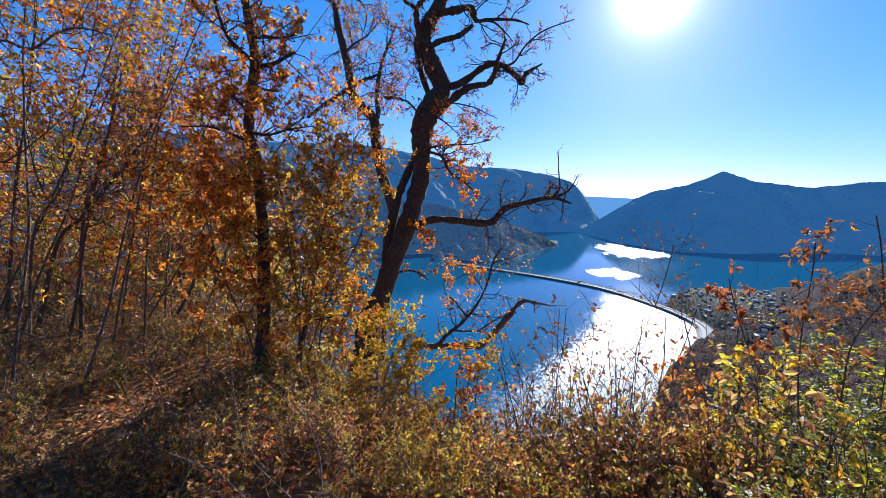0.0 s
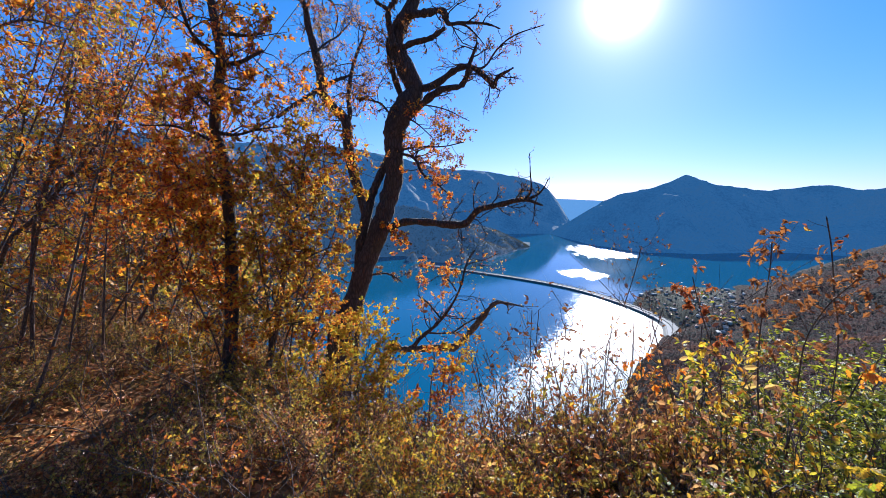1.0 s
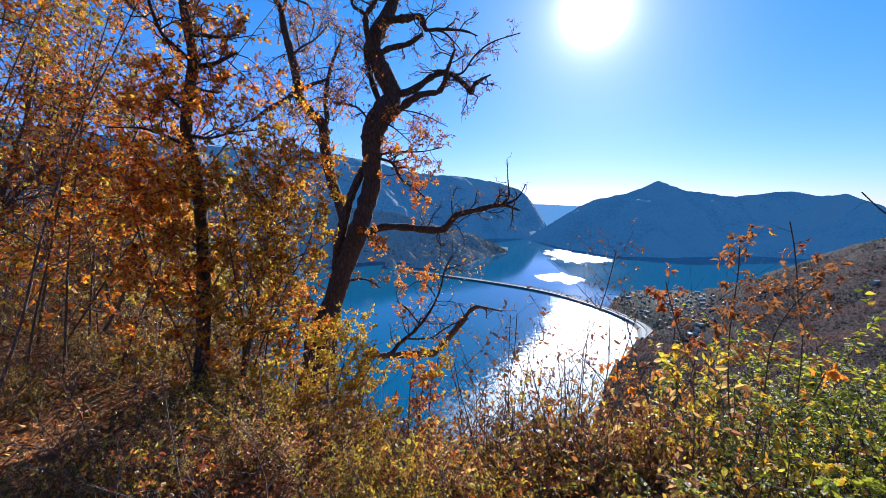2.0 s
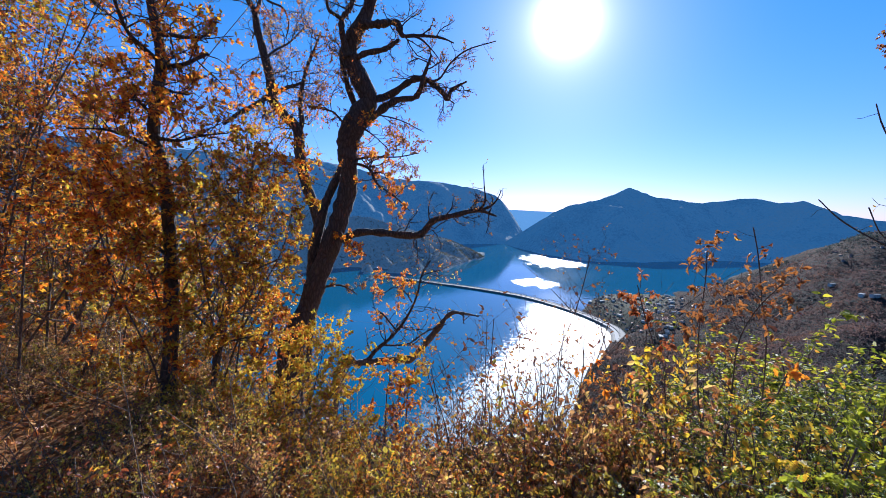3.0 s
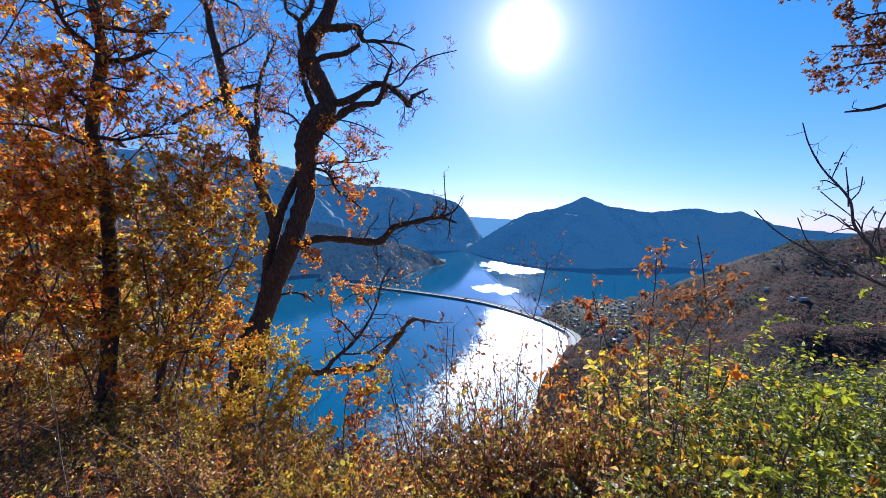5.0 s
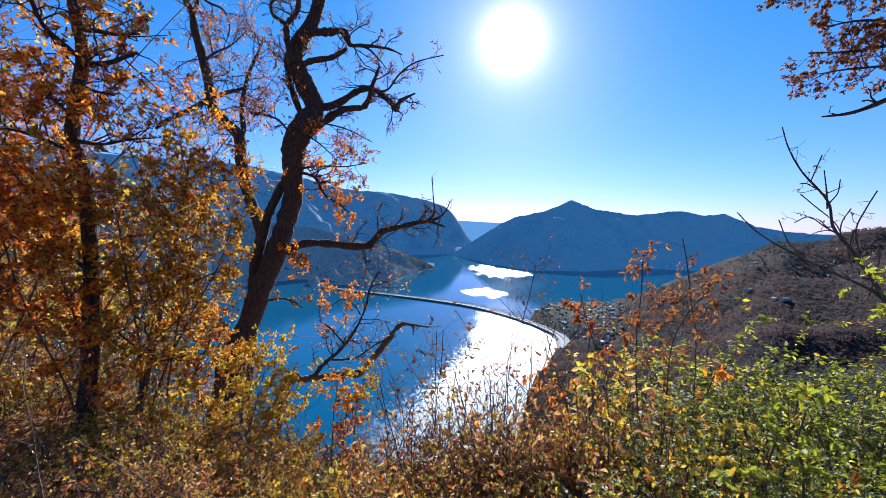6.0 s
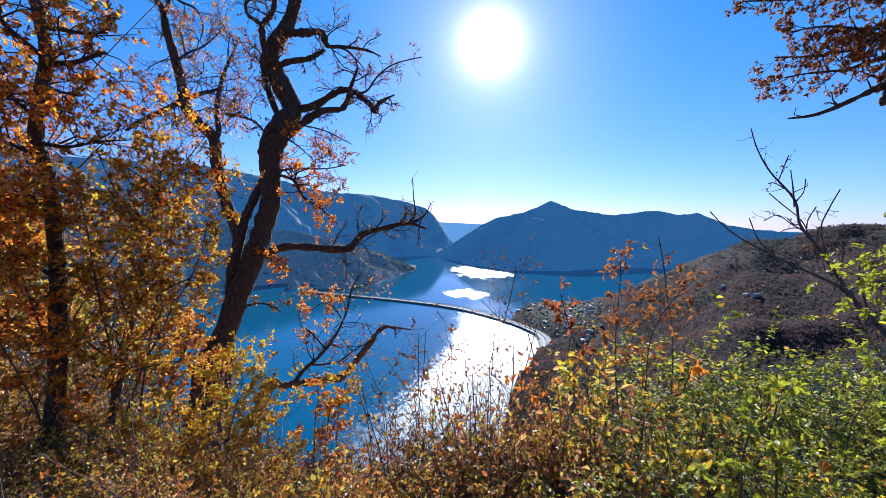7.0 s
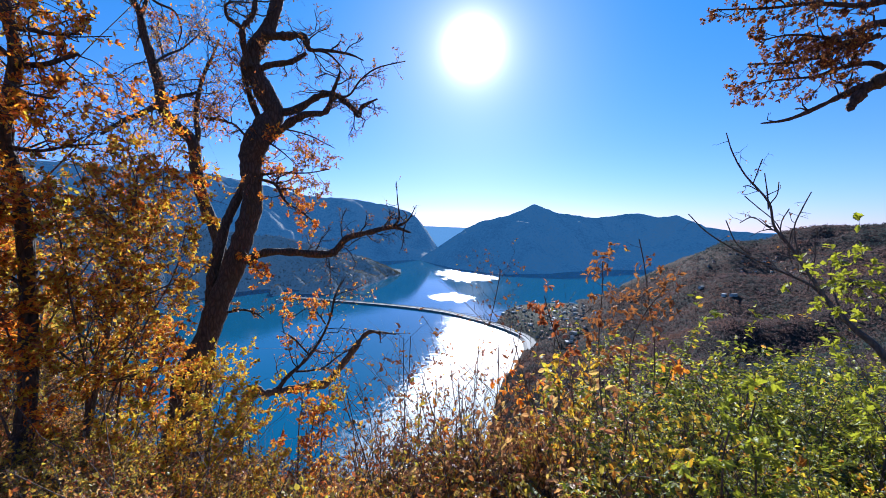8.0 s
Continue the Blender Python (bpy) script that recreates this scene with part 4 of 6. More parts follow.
def straight_oak():
    rng = np.random.default_rng(22)
    trunk = [(-2.41, 3.20, -0.26, 0.119), (-2.37, 3.24, -0.05, 0.094), (-2.32, 3.29, 0.26, 0.080), (-2.31, 3.32, 0.78, 0.073), (-2.31, 3.34, 1.29, 0.066), (-2.34, 3.35, 1.79, 0.066), (-2.40, 3.33, 2.13, 0.061), (-2.38, 3.35, 2.42, 0.057), (-2.36, 3.39, 2.71, 0.055), (-2.38, 3.38, 2.94, 0.053), (-2.42, 3.37, 3.21, 0.048), (-2.43, 3.37, 3.39, 0.043)]
    trunk = [(x, y, z, r * 0.85) for x, y, z, r in trunk]
    at = base_of(trunk)
    trunk[0] = (at[0], at[1], at[2], trunk[0][3] * 1.35)
    oak = thing("oak_tree", at, "straight young oak trunk with golden orange leaves", "tree")
    crown, few = Wood(), Leaves(LOBED)
    tw = lambda n, l=0.6, first=0.2, lf=(2.6, 0.058), fork=(4, 3): (crown, n, l, fork, lf, first)
    limb("trunk", trunk, oak, BARK_OAK, rng, 14, 0.07, tw(13, 0.5, 0.5, (2, 0.055)), few)
    x, y, z, r = trunk[-1]
    limb("limb", [(x, y, z, r), (x - 0.1, y, z + 0.8, 0.04), (x + 0.1, y, z + 1.6, 0.02)], oak, BARK_OAK, rng, 8, 0.1, tw(10, 0.9, 0.1), few)
    limb("limb", [(-2.34, 3.34, 2.64, 0.028), (-2.24, 3.35, 2.65, 0.025), (-2.15, 3.36, 2.67, 0.022), (-2.05, 3.37, 2.72, 0.019), (-1.97, 3.37, 2.75, 0.011)], oak, BARK_OAK, rng, 8, 0.1, tw(4, 0.4, 0.3), few)
    limb("limb", [(-2.34, 3.33, 2.88, 0.023), (-2.23, 3.35, 2.88, 0.020), (-2.11, 3.36, 2.87, 0.017), (-1.96, 3.38, 2.89, 0.008)], oak, BARK_OAK, rng, 8, 0.1, tw(8, 0.45, 0.2), few)
    limb("limb", [(-2.36, 3.33, 2.70, 0.026), (-2.39, 3.22, 2.75, 0.023), (-2.41, 3.12, 2.81, 0.019), (-2.39, 3.01, 2.92, 0.016), (-2.36, 2.92, 3.02, 0.014)], oak, BARK_OAK, rng, 8, 0.1, tw(7, 0.5, 0.2), few)
    limb("limb", [(-2.39, 3.30, 2.10, 0.022), (-2.23, 3.35, 2.08, 0.016), (-2.05, 3.39, 2.13, 0.011), (-1.85, 3.43, 2.16, 0.005)], oak, BARK_OAK, rng, 8, 0.1, tw(7, 0.45, 0.2), few)
    limb("limb", [(-2.36, 3.32, 2.51, 0.017), (-2.21, 3.26, 2.44, 0.013), (-2.01, 3.17, 2.39, 0.008)], oak, BARK_OAK, rng, 6, 0.1, tw(6, 0.3, 0.2), few)
    limb("limb", [(-2.35, 3.33, 1.84, 0.022), (-2.38, 3.15, 1.78, 0.016), (-2.40, 2.96, 1.72, 0.010), (-2.39, 2.77, 1.63, 0.005)], oak, BARK_OAK, rng, 6, 0.1, tw(9, 0.45, 0.2, (4, 0.058)), few)
    # leafy side shoots that hang before the trunk
    for a, b, c in (((-2.37, 3.31, 2.25), (-2.28, 3.02, 2.30), (-2.16, 2.80, 2.26)), ((-2.34, 3.30, 1.62), (-2.24, 3.04, 1.72), (-2.08, 2.86, 1.70)), ((-2.40, 3.29, 2.02), (-2.52, 3.05, 2.10), (-2.66, 2.86, 2.08)), ((-2.33, 3.28, 1.20), (-2.30, 3.02, 1.32), (-2.20, 2.80, 1.34))):
        limb("limb", [(*a, 0.02), (*b, 0.012), (*c, 0.006)], oak, BARK_OAK, rng, 6, 0.1, tw(9, 0.38, 0.25, (3.4, 0.056)), few)
    crown.make("branchwork", BARK_OAK, oak, "leafy twigs", origin=oak.location)
    few.make("foliage", LEAF_ORANGE, oak, rng, "golden orange leaves", 0.35, origin=oak.location)


straight_oak()


def in_gap(x, y, reach):
    """An open strip through which the low sun reaches the leaf litter by the path."""
    u, v = (x + 2.8) * 0.229 + (y - 2.1) * 0.973, (x + 2.8) * 0.973 - (y - 2.1) * 0.229
    return -0.2 < u < reach and abs(v) < 0.5


leaf_meshes = {}


def each_leaf(few, leaf, tree, rng):
    """Large leaves that can be told apart: each is a part, on one of four shared meshes a colour."""
    if leaf.name not in leaf_meshes:
        leaf_meshes[leaf.name] = []
        for k in range(4):
            one = Leaves(LOBED)
            one.add((0, 0, 0), (0, 1, 0), 1.0)
            ob = one.make("leaf", leaf, None, np.random.default_rng(40 + k), flat=1.0)
            leaf_meshes[leaf.name].append(ob.data)
            bpy.data.objects.remove(ob)
    for at, way, size in zip(np.concatenate(few.at), np.concatenate(few.way), np.concatenate(few.size)):
        ob = new("leaf", leaf_meshes[leaf.name][int(rng.integers(4))])
        ob.parent = tree
        turn = Vector(way).to_track_quat("Y", "Z").to_matrix().to_4x4() @ pose(0, 0, 0, 0, rng.normal(0, 45), 0)
        ob.matrix_basis = Matrix.Translation(Vector(at) - tree.location) @ turn @ Matrix.Diagonal((size, size, size, 1))


def sapling(rows, seed, label, leaf, size, many, length, leafing, fork=(4, 3), first=0.25, bark=BARK_THIN, outline=SIMPLE, name="sapling", sides=7, singly=False):
    """A young tree whose stem follows rows, with forking leafy twigs."""
    rng = np.random.default_rng(seed)
    at = base_of(rows, 0.05)
    size *= 1.04 if outline is SIMPLE else 1.0
    rows = [(at[0], at[1], at[2], rows[0][3] * 0.6), *((x, y, z, r * 0.52) for x, y, z, r in rows[1:])]
    tree = thing(name, at, label, "tree", "saplings in the thicket")
    crown, few = Wood(), Leaves(outline)
    limb("stem", rows, tree, bark, rng, sides, 0.07, (crown, many, length, fork, (leafing, size), first), few)
    crown.make("branchwork", bark, tree, origin=tree.location)
    if singly:
        each_leaf(few, leaf, tree, rng)
    else:
        few.make("foliage", leaf, tree, rng, "", 0.35, origin=tree.location)
    return tree


sapling([(-4.99, 3.28, 0.27, 0.066), (-4.62, 3.33, 1.01, 0.054), (-4.38, 3.41, 1.30, 0.049), (-4.15, 3.48, 1.59, 0.040), (-3.96, 3.54, 1.82, 0.036), (-3.69, 3.59, 2.18, 0.028), (-3.41, 3.60, 2.61, 0.017)], 31, "leaning sapling with dark stem and orange leaves", LEAF_ORANGE, 0.06, 24, 1.00, 1.6, (5, 3))
sapling([(-4.46, 3.34, 0.05, 0.043), (-4.35, 3.37, 1.11, 0.037), (-4.27, 3.44, 1.56, 0.033), (-4.16, 3.52, 2.04, 0.029), (-4.10, 3.56, 2.26, 0.026), (-4.06, 3.58, 2.57, 0.022), (-4.00, 3.62, 2.91, 0.019), (-3.93, 3.65, 3.33, 0.015)], 32, "thin crooked sapling with orange leaves", LEAF_ORANGE, 0.06, 26, 0.88, 1.6, (5, 3))
sapling([(-4.02, 2.58, 0.54, 0.026), (-3.92, 2.65, 1.17, 0.026), (-3.78, 2.78, 1.56, 0.022), (-3.69, 2.84, 1.96, 0.019), (-3.62, 2.88, 2.35, 0.016), (-3.53, 2.94, 2.74, 0.013), (-3.46, 2.98, 3.12, 0.010)], 33, "thin sapling with yellow and orange leaves", LEAF_YELLOW, 0.055, 24, 0.81, 1.6, (5, 3))
sapling([(-3.83, 3.47, -0.18, 0.029), (-3.72, 3.50, 1.02, 0.024), (-3.64, 3.53, 1.63, 0.020), (-3.54, 3.58, 2.35, 0.017), (-3.44, 3.63, 2.80, 0.014), (-3.33, 3.70, 3.24, 0.011), (-3.27, 3.73, 3.52, 0.007)], 34, "slender sapling with russet leaves", LEAF_ORANGE, 0.055, 24, 0.75, 1.6, (5, 3))
sapling([(-3.99, 3.87, -0.22, 0.028), (-3.85, 3.91, 1.08, 0.022), (-3.69, 4.01, 1.64, 0.018), (-3.53, 4.10, 2.17, 0.015), (-3.41, 4.17, 2.49, 0.011), (-3.27, 4.24, 2.94, 0.007)], 35, "slender sapling with russet leaves", LEAF_RUSSET, 0.055, 22, 0.75, 1.6, (5, 3))
sapling([(-4.92, 4.20, -0.43, 0.046), (-4.79, 4.22, 0.59, 0.039), (-4.67, 4.27, 1.29, 0.034), (-4.55, 4.33, 1.90, 0.025), (-4.43, 4.37, 2.50, 0.021), (-4.26, 4.45, 3.23, 0.017)], 36, "thin sapling with dull orange leaves", LEAF_ORANGE, 0.06, 24, 1.00, 1.6, (5, 3))
sapling([(-4.45, 5.09, -0.55, 0.048), (-4.33, 5.13, 0.29, 0.037), (-4.32, 5.10, 0.94, 0.032), (-4.31, 5.05, 1.65, 0.027), (-4.29, 5.01, 2.40, 0.022), (-4.31, 4.94, 3.03, 0.018)], 37, "thin sapling with russet leaves", LEAF_RUSSET, 0.06, 22, 1.00, 1.6, (5, 3))
sapling([(-5.27, 3.21, 0.27, 0.051), (-5.15, 3.31, 1.09, 0.041), (-5.07, 3.37, 1.78, 0.037), (-4.96, 3.46, 2.46, 0.033), (-4.87, 3.51, 3.12, 0.025), (-4.81, 3.54, 3.65, 0.017)], 38, "sapling with golden leaves", LEAF_YELLOW, 0.06, 18, 0.9, 2.6)
sapling([(-3.85, 2.09, 0.53, 0.036), (-3.76, 2.14, 1.33, 0.029), (-3.67, 2.21, 1.91, 0.026), (-3.56, 2.29, 2.53, 0.023), (-3.44, 2.44, 2.55, 0.023), (-3.34, 2.55, 2.69, 0.020), (-3.24, 2.65, 2.75, 0.018), (-3.09, 2.79, 2.73, 0.009)], 39, "young oak arching over with golden orange leaves", LEAF_ORANGE, 0.05, 26, 0.7, 4, outline=LOBED)
sapling([(-4.79, 5.05, 0.11, 0.057), (-4.82, 5.03, 0.53, 0.052), (-4.75, 5.08, 1.09, 0.047), (-4.65, 5.18, 1.88, 0.037), (-4.64, 5.18, 2.66, 0.028)], 40, "pale sapling stem with russet leaves", LEAF_RUSSET, 0.06, 14, 0.8, 4, bark=BARK_PALE)
sapling([(-3.19, 3.79, -0.12, 0.025), (-3.11, 3.86, 0.50, 0.021), (-3.03, 3.92, 0.98, 0.017), (-2.99, 3.95, 1.47, 0.013), (-3.02, 3.93, 1.94, 0.009)], 41, "slender sapling with orange leaves", LEAF_ORANGE, 0.055, 14, 0.5, 5)
for k in range(18):
    rng = np.random.default_rng(500 + k)
    az, d = radians(rng.uniform(-66, -30)), rng.uniform(5.5, 11)
    x, y = d * math.sin(az), d * math.cos(az)
    if in_gap(x, y, 7.0):
        continue
    lean, tall = (rng.normal(0.3, 0.14), rng.normal(0.06, 0.1)), rng.uniform(2.8, 5.5)
    rows = [(x + lean[0] * h + rng.normal(0, 0.05), y + lean[1] * h, ground_z(x, y) + h, 0.018 * (1 - 0.75 * h / tall)) for h in np.linspace(0, tall, 6)]
    sapling(rows, 600 + k, "thin sapling with orange autumn leaves", (LEAF_ORANGE, LEAF_RUSSET, LEAF_ORANGE, LEAF_YELLOW)[k % 4], 0.06, 18, 0.9, 1.6)

# slim bare poles that lean out over the bank
for k in range(15):
    rng = np.random.default_rng(1300 + k)
    az, d = radians(-66 + 29 * (k + rng.uniform()) / 15), rng.uniform(3.6, 6.0)
    x, y = d * math.sin(az), d * math.cos(az)
    if in_gap(x, y, 7.0):
        continue
    lean, tall = (rng.normal(0.32, 0.13), rng.normal(0.08, 0.1)), rng.uniform(2.4, 4.0)
    rows = [(x + lean[0] * h**1.05 + rng.normal(0, 0.05), y + lean[1] * h, ground_z(x, y) + h, (0.05 if k % 5 == 0 else 0.03) * (1 - 0.75 * h / tall)) for h in np.linspace(0, tall, 6)]
    sapling(rows, 1400 + k, "slim leaning sapling with few brown leaves", (LEAF_RUSSET, LEAF_ORANGE)[k % 2], 0.05, 16, 0.7, 0.7, (4, 2), 0.2)

# taller woods on the slope behind the thicket
for k in range(11):
    rng = np.random.default_rng(1700 + k)
    az, d = radians(-70 + 34 * (k + rng.uniform()) / 11), rng.uniform(9.0, 13.0)
    x, y = d * math.sin(az), d * math.cos(az)
    if in_gap(x, y, 8.0):
        continue
    z = ground_z(x, y)
    tall = 1.6 - z + d * math.tan(radians(rng.uniform(-6, 0)))
    rows = [(x + 0.15 * h + rng.normal(0, 0.06), y + 0.05 * h, z + h, 0.045 * (1 - 0.75 * h / tall)) for h in np.linspace(0, tall, 6)]
    sapling(rows, 1750 + k, "young tree with dull russet and olive leaves", (LEAF_RUSSET, LEAF_OLIVE, LEAF_RUST)[k % 3], 0.1, 24, 1.3, 3.4, (4, 3), 0.1)

# bushier young trees that close the thicket
for k in range(12):
    rng = np.random.default_rng(900 + k)
    az, d = radians(-68 + 40 * (k + rng.uniform()) / 12), rng.uniform(6.0, 10.5)
    x, y = d * math.sin(az), d * math.cos(az)
    if in_gap(x, y, 7.0):
        continue
    lean, tall = rng.normal(0, 0.22, 2), rng.uniform(2.2, 4.0)
    rows = [(x + lean[0] * h + rng.normal(0, 0.06), y + lean[1] * h, ground_z(x, y) + h, 0.02 * (1 - 0.75 * h / tall)) for h in np.linspace(0, tall, 6)]
    sapling(rows, 950 + k, "bushy young tree with golden and olive leaves", (LEAF_YELLOW, LEAF_OLIVE, LEAF_ORANGE, LEAF_OLIVE)[k % 4], 0.065, 26, 0.9, 3.2, (4, 3), 0.15)

# the bushy young trees in front of the old oak
sapling([(-2.08, 3.36, -0.41, 0.078), (-2.01, 3.43, 0.23, 0.068), (-1.96, 3.48, 0.55, 0.061), (-1.88, 3.54, 1.08, 0.044), (-1.80, 3.61, 1.60, 0.033), (-1.75, 3.65, 2.07, 0.017)], 51, "bushy young oak with golden and olive leaves", LEAF_GOLD, 0.05, 34, 0.62, 4.6, (4, 3), 0.3)
sapling([(-2.10, 3.46, -0.35, 0.024), (-2.03, 3.43, 0.45, 0.020), (-2.06, 3.36, 0.99, 0.016), (-2.08, 3.29, 1.50, 0.013), (-2.11, 3.23, 1.93, 0.008)], 52, "bushy young oak with golden leaves", LEAF_GOLD, 0.05, 28, 0.5, 4.2, (4, 3), 0.32)
sapling([(-2.08, 3.48, -0.36, 0.024), (-1.92, 3.47, 0.23, 0.020), (-1.69, 3.49, 0.78, 0.016), (-1.47, 3.51, 1.20, 0.013), (-1.36, 3.49, 1.56, 0.008)], 53, "bushy young oak with yellow leaves", LEAF_GOLD, 0.05, 28, 0.45, 4.2, (4, 3), 0.3)
sapling([(-2.11, 3.81, -0.52, 0.026), (-2.02, 3.85, 0.33, 0.021), (-1.88, 3.92, 1.26, 0.018), (-1.75, 3.98, 1.83, 0.012), (-1.72, 3.99, 2.16, 0.007)], 54, "bushy young oak with orange and yellow leaves", LEAF_ORANGE, 0.05, 22, 0.45, 4.2, (4, 3), 0.3)
sapling([(-2.20, 3.16, -0.22, 0.035), (-2.22, 3.15, 0.52, 0.019), (-2.31, 3.09, 1.07, 0.016), (-2.37, 3.04, 1.40, 0.010)], 55, "bushy young oak with golden leaves", LEAF_GOLD, 0.05, 24, 0.42, 3.5, (4, 3), 0.2)
sapling([(-2.16, 3.01, -0.14, 0.033), (-2.21, 2.97, 0.37, 0.018), (-2.36, 2.86, 0.96, 0.015), (-2.43, 2.80, 1.41, 0.012), (-2.46, 2.77, 1.76, 0.006)], 60, "bushy young oak with russet orange leaves", LEAF_ORANGE, 0.05, 26, 0.42, 3.5, (4, 3), 0.2)
sapling([(-2.23, 4.08, -0.67, 0.028), (-2.03, 4.18, -0.03, 0.023), (-1.88, 4.25, 0.36, 0.019), (-1.80, 4.29, 0.61, 0.010)], 61, "bushy young tree with orange leaves", LEAF_ORANGE, 0.05, 24, 0.45, 4.2, (4, 3), 0.2)
sapling([(-1.32, 3.29, -1.05, 0.024), (-1.29, 3.30, -0.61, 0.020), (-1.20, 3.34, -0.13, 0.016), (-1.11, 3.37, 0.23, 0.010), (-1.08, 3.38, 0.39, 0.006)], 56, "low bush with bright yellow leaves", LEAF_YELLOW, 0.045, 34, 0.42, 4.4, (4, 3), 0.2)
sapling([(-1.47, 3.45, -1.19, 0.025), (-1.51, 3.43, -0.60, 0.021), (-1.55, 3.41, -0.15, 0.017), (-1.57, 3.40, 0.18, 0.008)], 57, "low bush with yellow leaves", LEAF_YELLOW, 0.045, 30, 0.42, 4.4, (4, 3), 0.2)
sapling([(-0.93, 3.32, -1.11, 0.024), (-0.89, 3.29, -0.60, 0.019), (-0.87, 3.25, -0.11, 0.013), (-0.87, 3.23, 0.16, 0.006)], 58, "low bush with yellow green leaves", LEAF_YELLOW, 0.045, 28, 0.34, 4.2, (4, 3), 0.25)
sapling([(-0.49, 3.51, -1.07, 0.018), (-0.49, 3.51, -0.62, 0.014), (-0.47, 3.51, -0.18, 0.011), (-0.44, 3.51, 0.08, 0.005)], 59, "oak seedling with orange and yellow leaves", LEAF_ORANGE, 0.06, 12, 0.25, 3, (3, 2), 0.45, outline=LOBED)


# shrubs: a few grown kinds, each set many times along the bank
def shrub(seed, label, leaf, stems, leafing, size, fork, spread, outline=ROUNDED, bark=BARK_THIN, tall=1.0, category="shrub", crook=0.22, thick=0.0065, layered=0.0):
    rng = np.random.default_rng(seed)
    bush = thing("shrub", (0, 0, 0), label, category, "shrubs on the bank")
    few = Leaves(outline)
    for k in range(stems):
        w = Wood()
        a = rng.uniform(0, 2 * math.pi)
        tilt = spread * rng.uniform(0.2, 1.0)
        shoot(w, few, rng, (0.05 * math.cos(a), 0.05 * math.sin(a), -0.12), (math.cos(a) * tilt, math.sin(a) * tilt, 1), tall * rng.uniform(0.7, 1.08) / (1 + 0.25 * tilt), thick * tall**0.5, 0, crook, 0.1, fork, 0.9, 0.5, (leafing, size), (3, 3, 3))
        w.make("stem", bark, bush)
    # layered: how far the leaves are held level along arching twigs
    few.way = [w * np.array([1, 1, 1 - layered]) for w in few.way]
    few.make("foliage", leaf, bush, rng, "", 0.4 + 0.5 * layered)
    return bush


kinds = {
    "mixed": [shrub(70 + i, "leafy bank shrub with brown, yellow and green leaves", LEAF_MIXED, 6, 4.6, 0.035, (5, 3), 0.7) for i in range(3)],
    "russet": [shrub(80 + i, "bank shrub with withered pinkish brown leaves", LEAF_WITHERED, 7, 3.8, 0.04, (5, 3), 0.55) for i in range(3)],
    "amber": [shrub(85 + i, "bank shrub with rust-red and orange leaves", LEAF_RUST, 6, 4.0, 0.04, (5, 3), 0.65) for i in range(2)],
    "olive": [shrub(90 + i, "bank shrub with olive and yellow leaves", LEAF_OLIVE, 6, 4.8, 0.038, (5, 3), 0.65) for i in range(3)],
    "yellow": [shrub(100 + i, "bank shrub with small yellow leaves", LEAF_YELLOW, 6, 5.4, 0.031, (5, 3), 0.6) for i in range(2)],
    "green": [shrub(110 + i, "dense shrub with bright green leaves", LEAF_GREEN, 6, 13, 0.0195, (6, 4), 0.8, layered=0.6) for i in range(3)],
    "dry": [shrub(130 + i, "thin dry shrub with small withered brown leaves", LEAF_DRY, 4, 2.2, 0.024, (5, 3), 0.45, BROAD, crook=0.12, thick=0.004) for i in range(2)],
    "bare": [shrub(120 + i, "bare thin twiggy shrub with a few dry leaves", LEAF_DRY, 4, 0.5, 0.022, (5, 3), 0.5, crook=0.1, thick=0.004) for i in range(2)],
}
used = set()


def plant(kind, az, d, top, seed, wide=1.0):
    """Sets a shrub at a bearing and distance so that its top reaches the given rise in degrees."""
    rng = np.random.default_rng(seed)
    x, y = d * math.sin(radians(az)), d * math.cos(radians(az))
    z = ground_z(x, y)
    h = max(0.45, 1.6 + d * math.tan(radians(top)) - z)
    first = kinds[kind][seed % len(kinds[kind])]
    m = pose(x, y, z - 0.02, 0, 0, rng.uniform(0, 360)) @ Matrix.Diagonal((h * wide, h * wide, h, 1))
    if first.name not in used:
        used.add(first.name)
        first.matrix_basis = m
        return first
    return copy_thing(first, m @ Matrix.Diagonal((*(1 / k for k in first.scale), 1)))


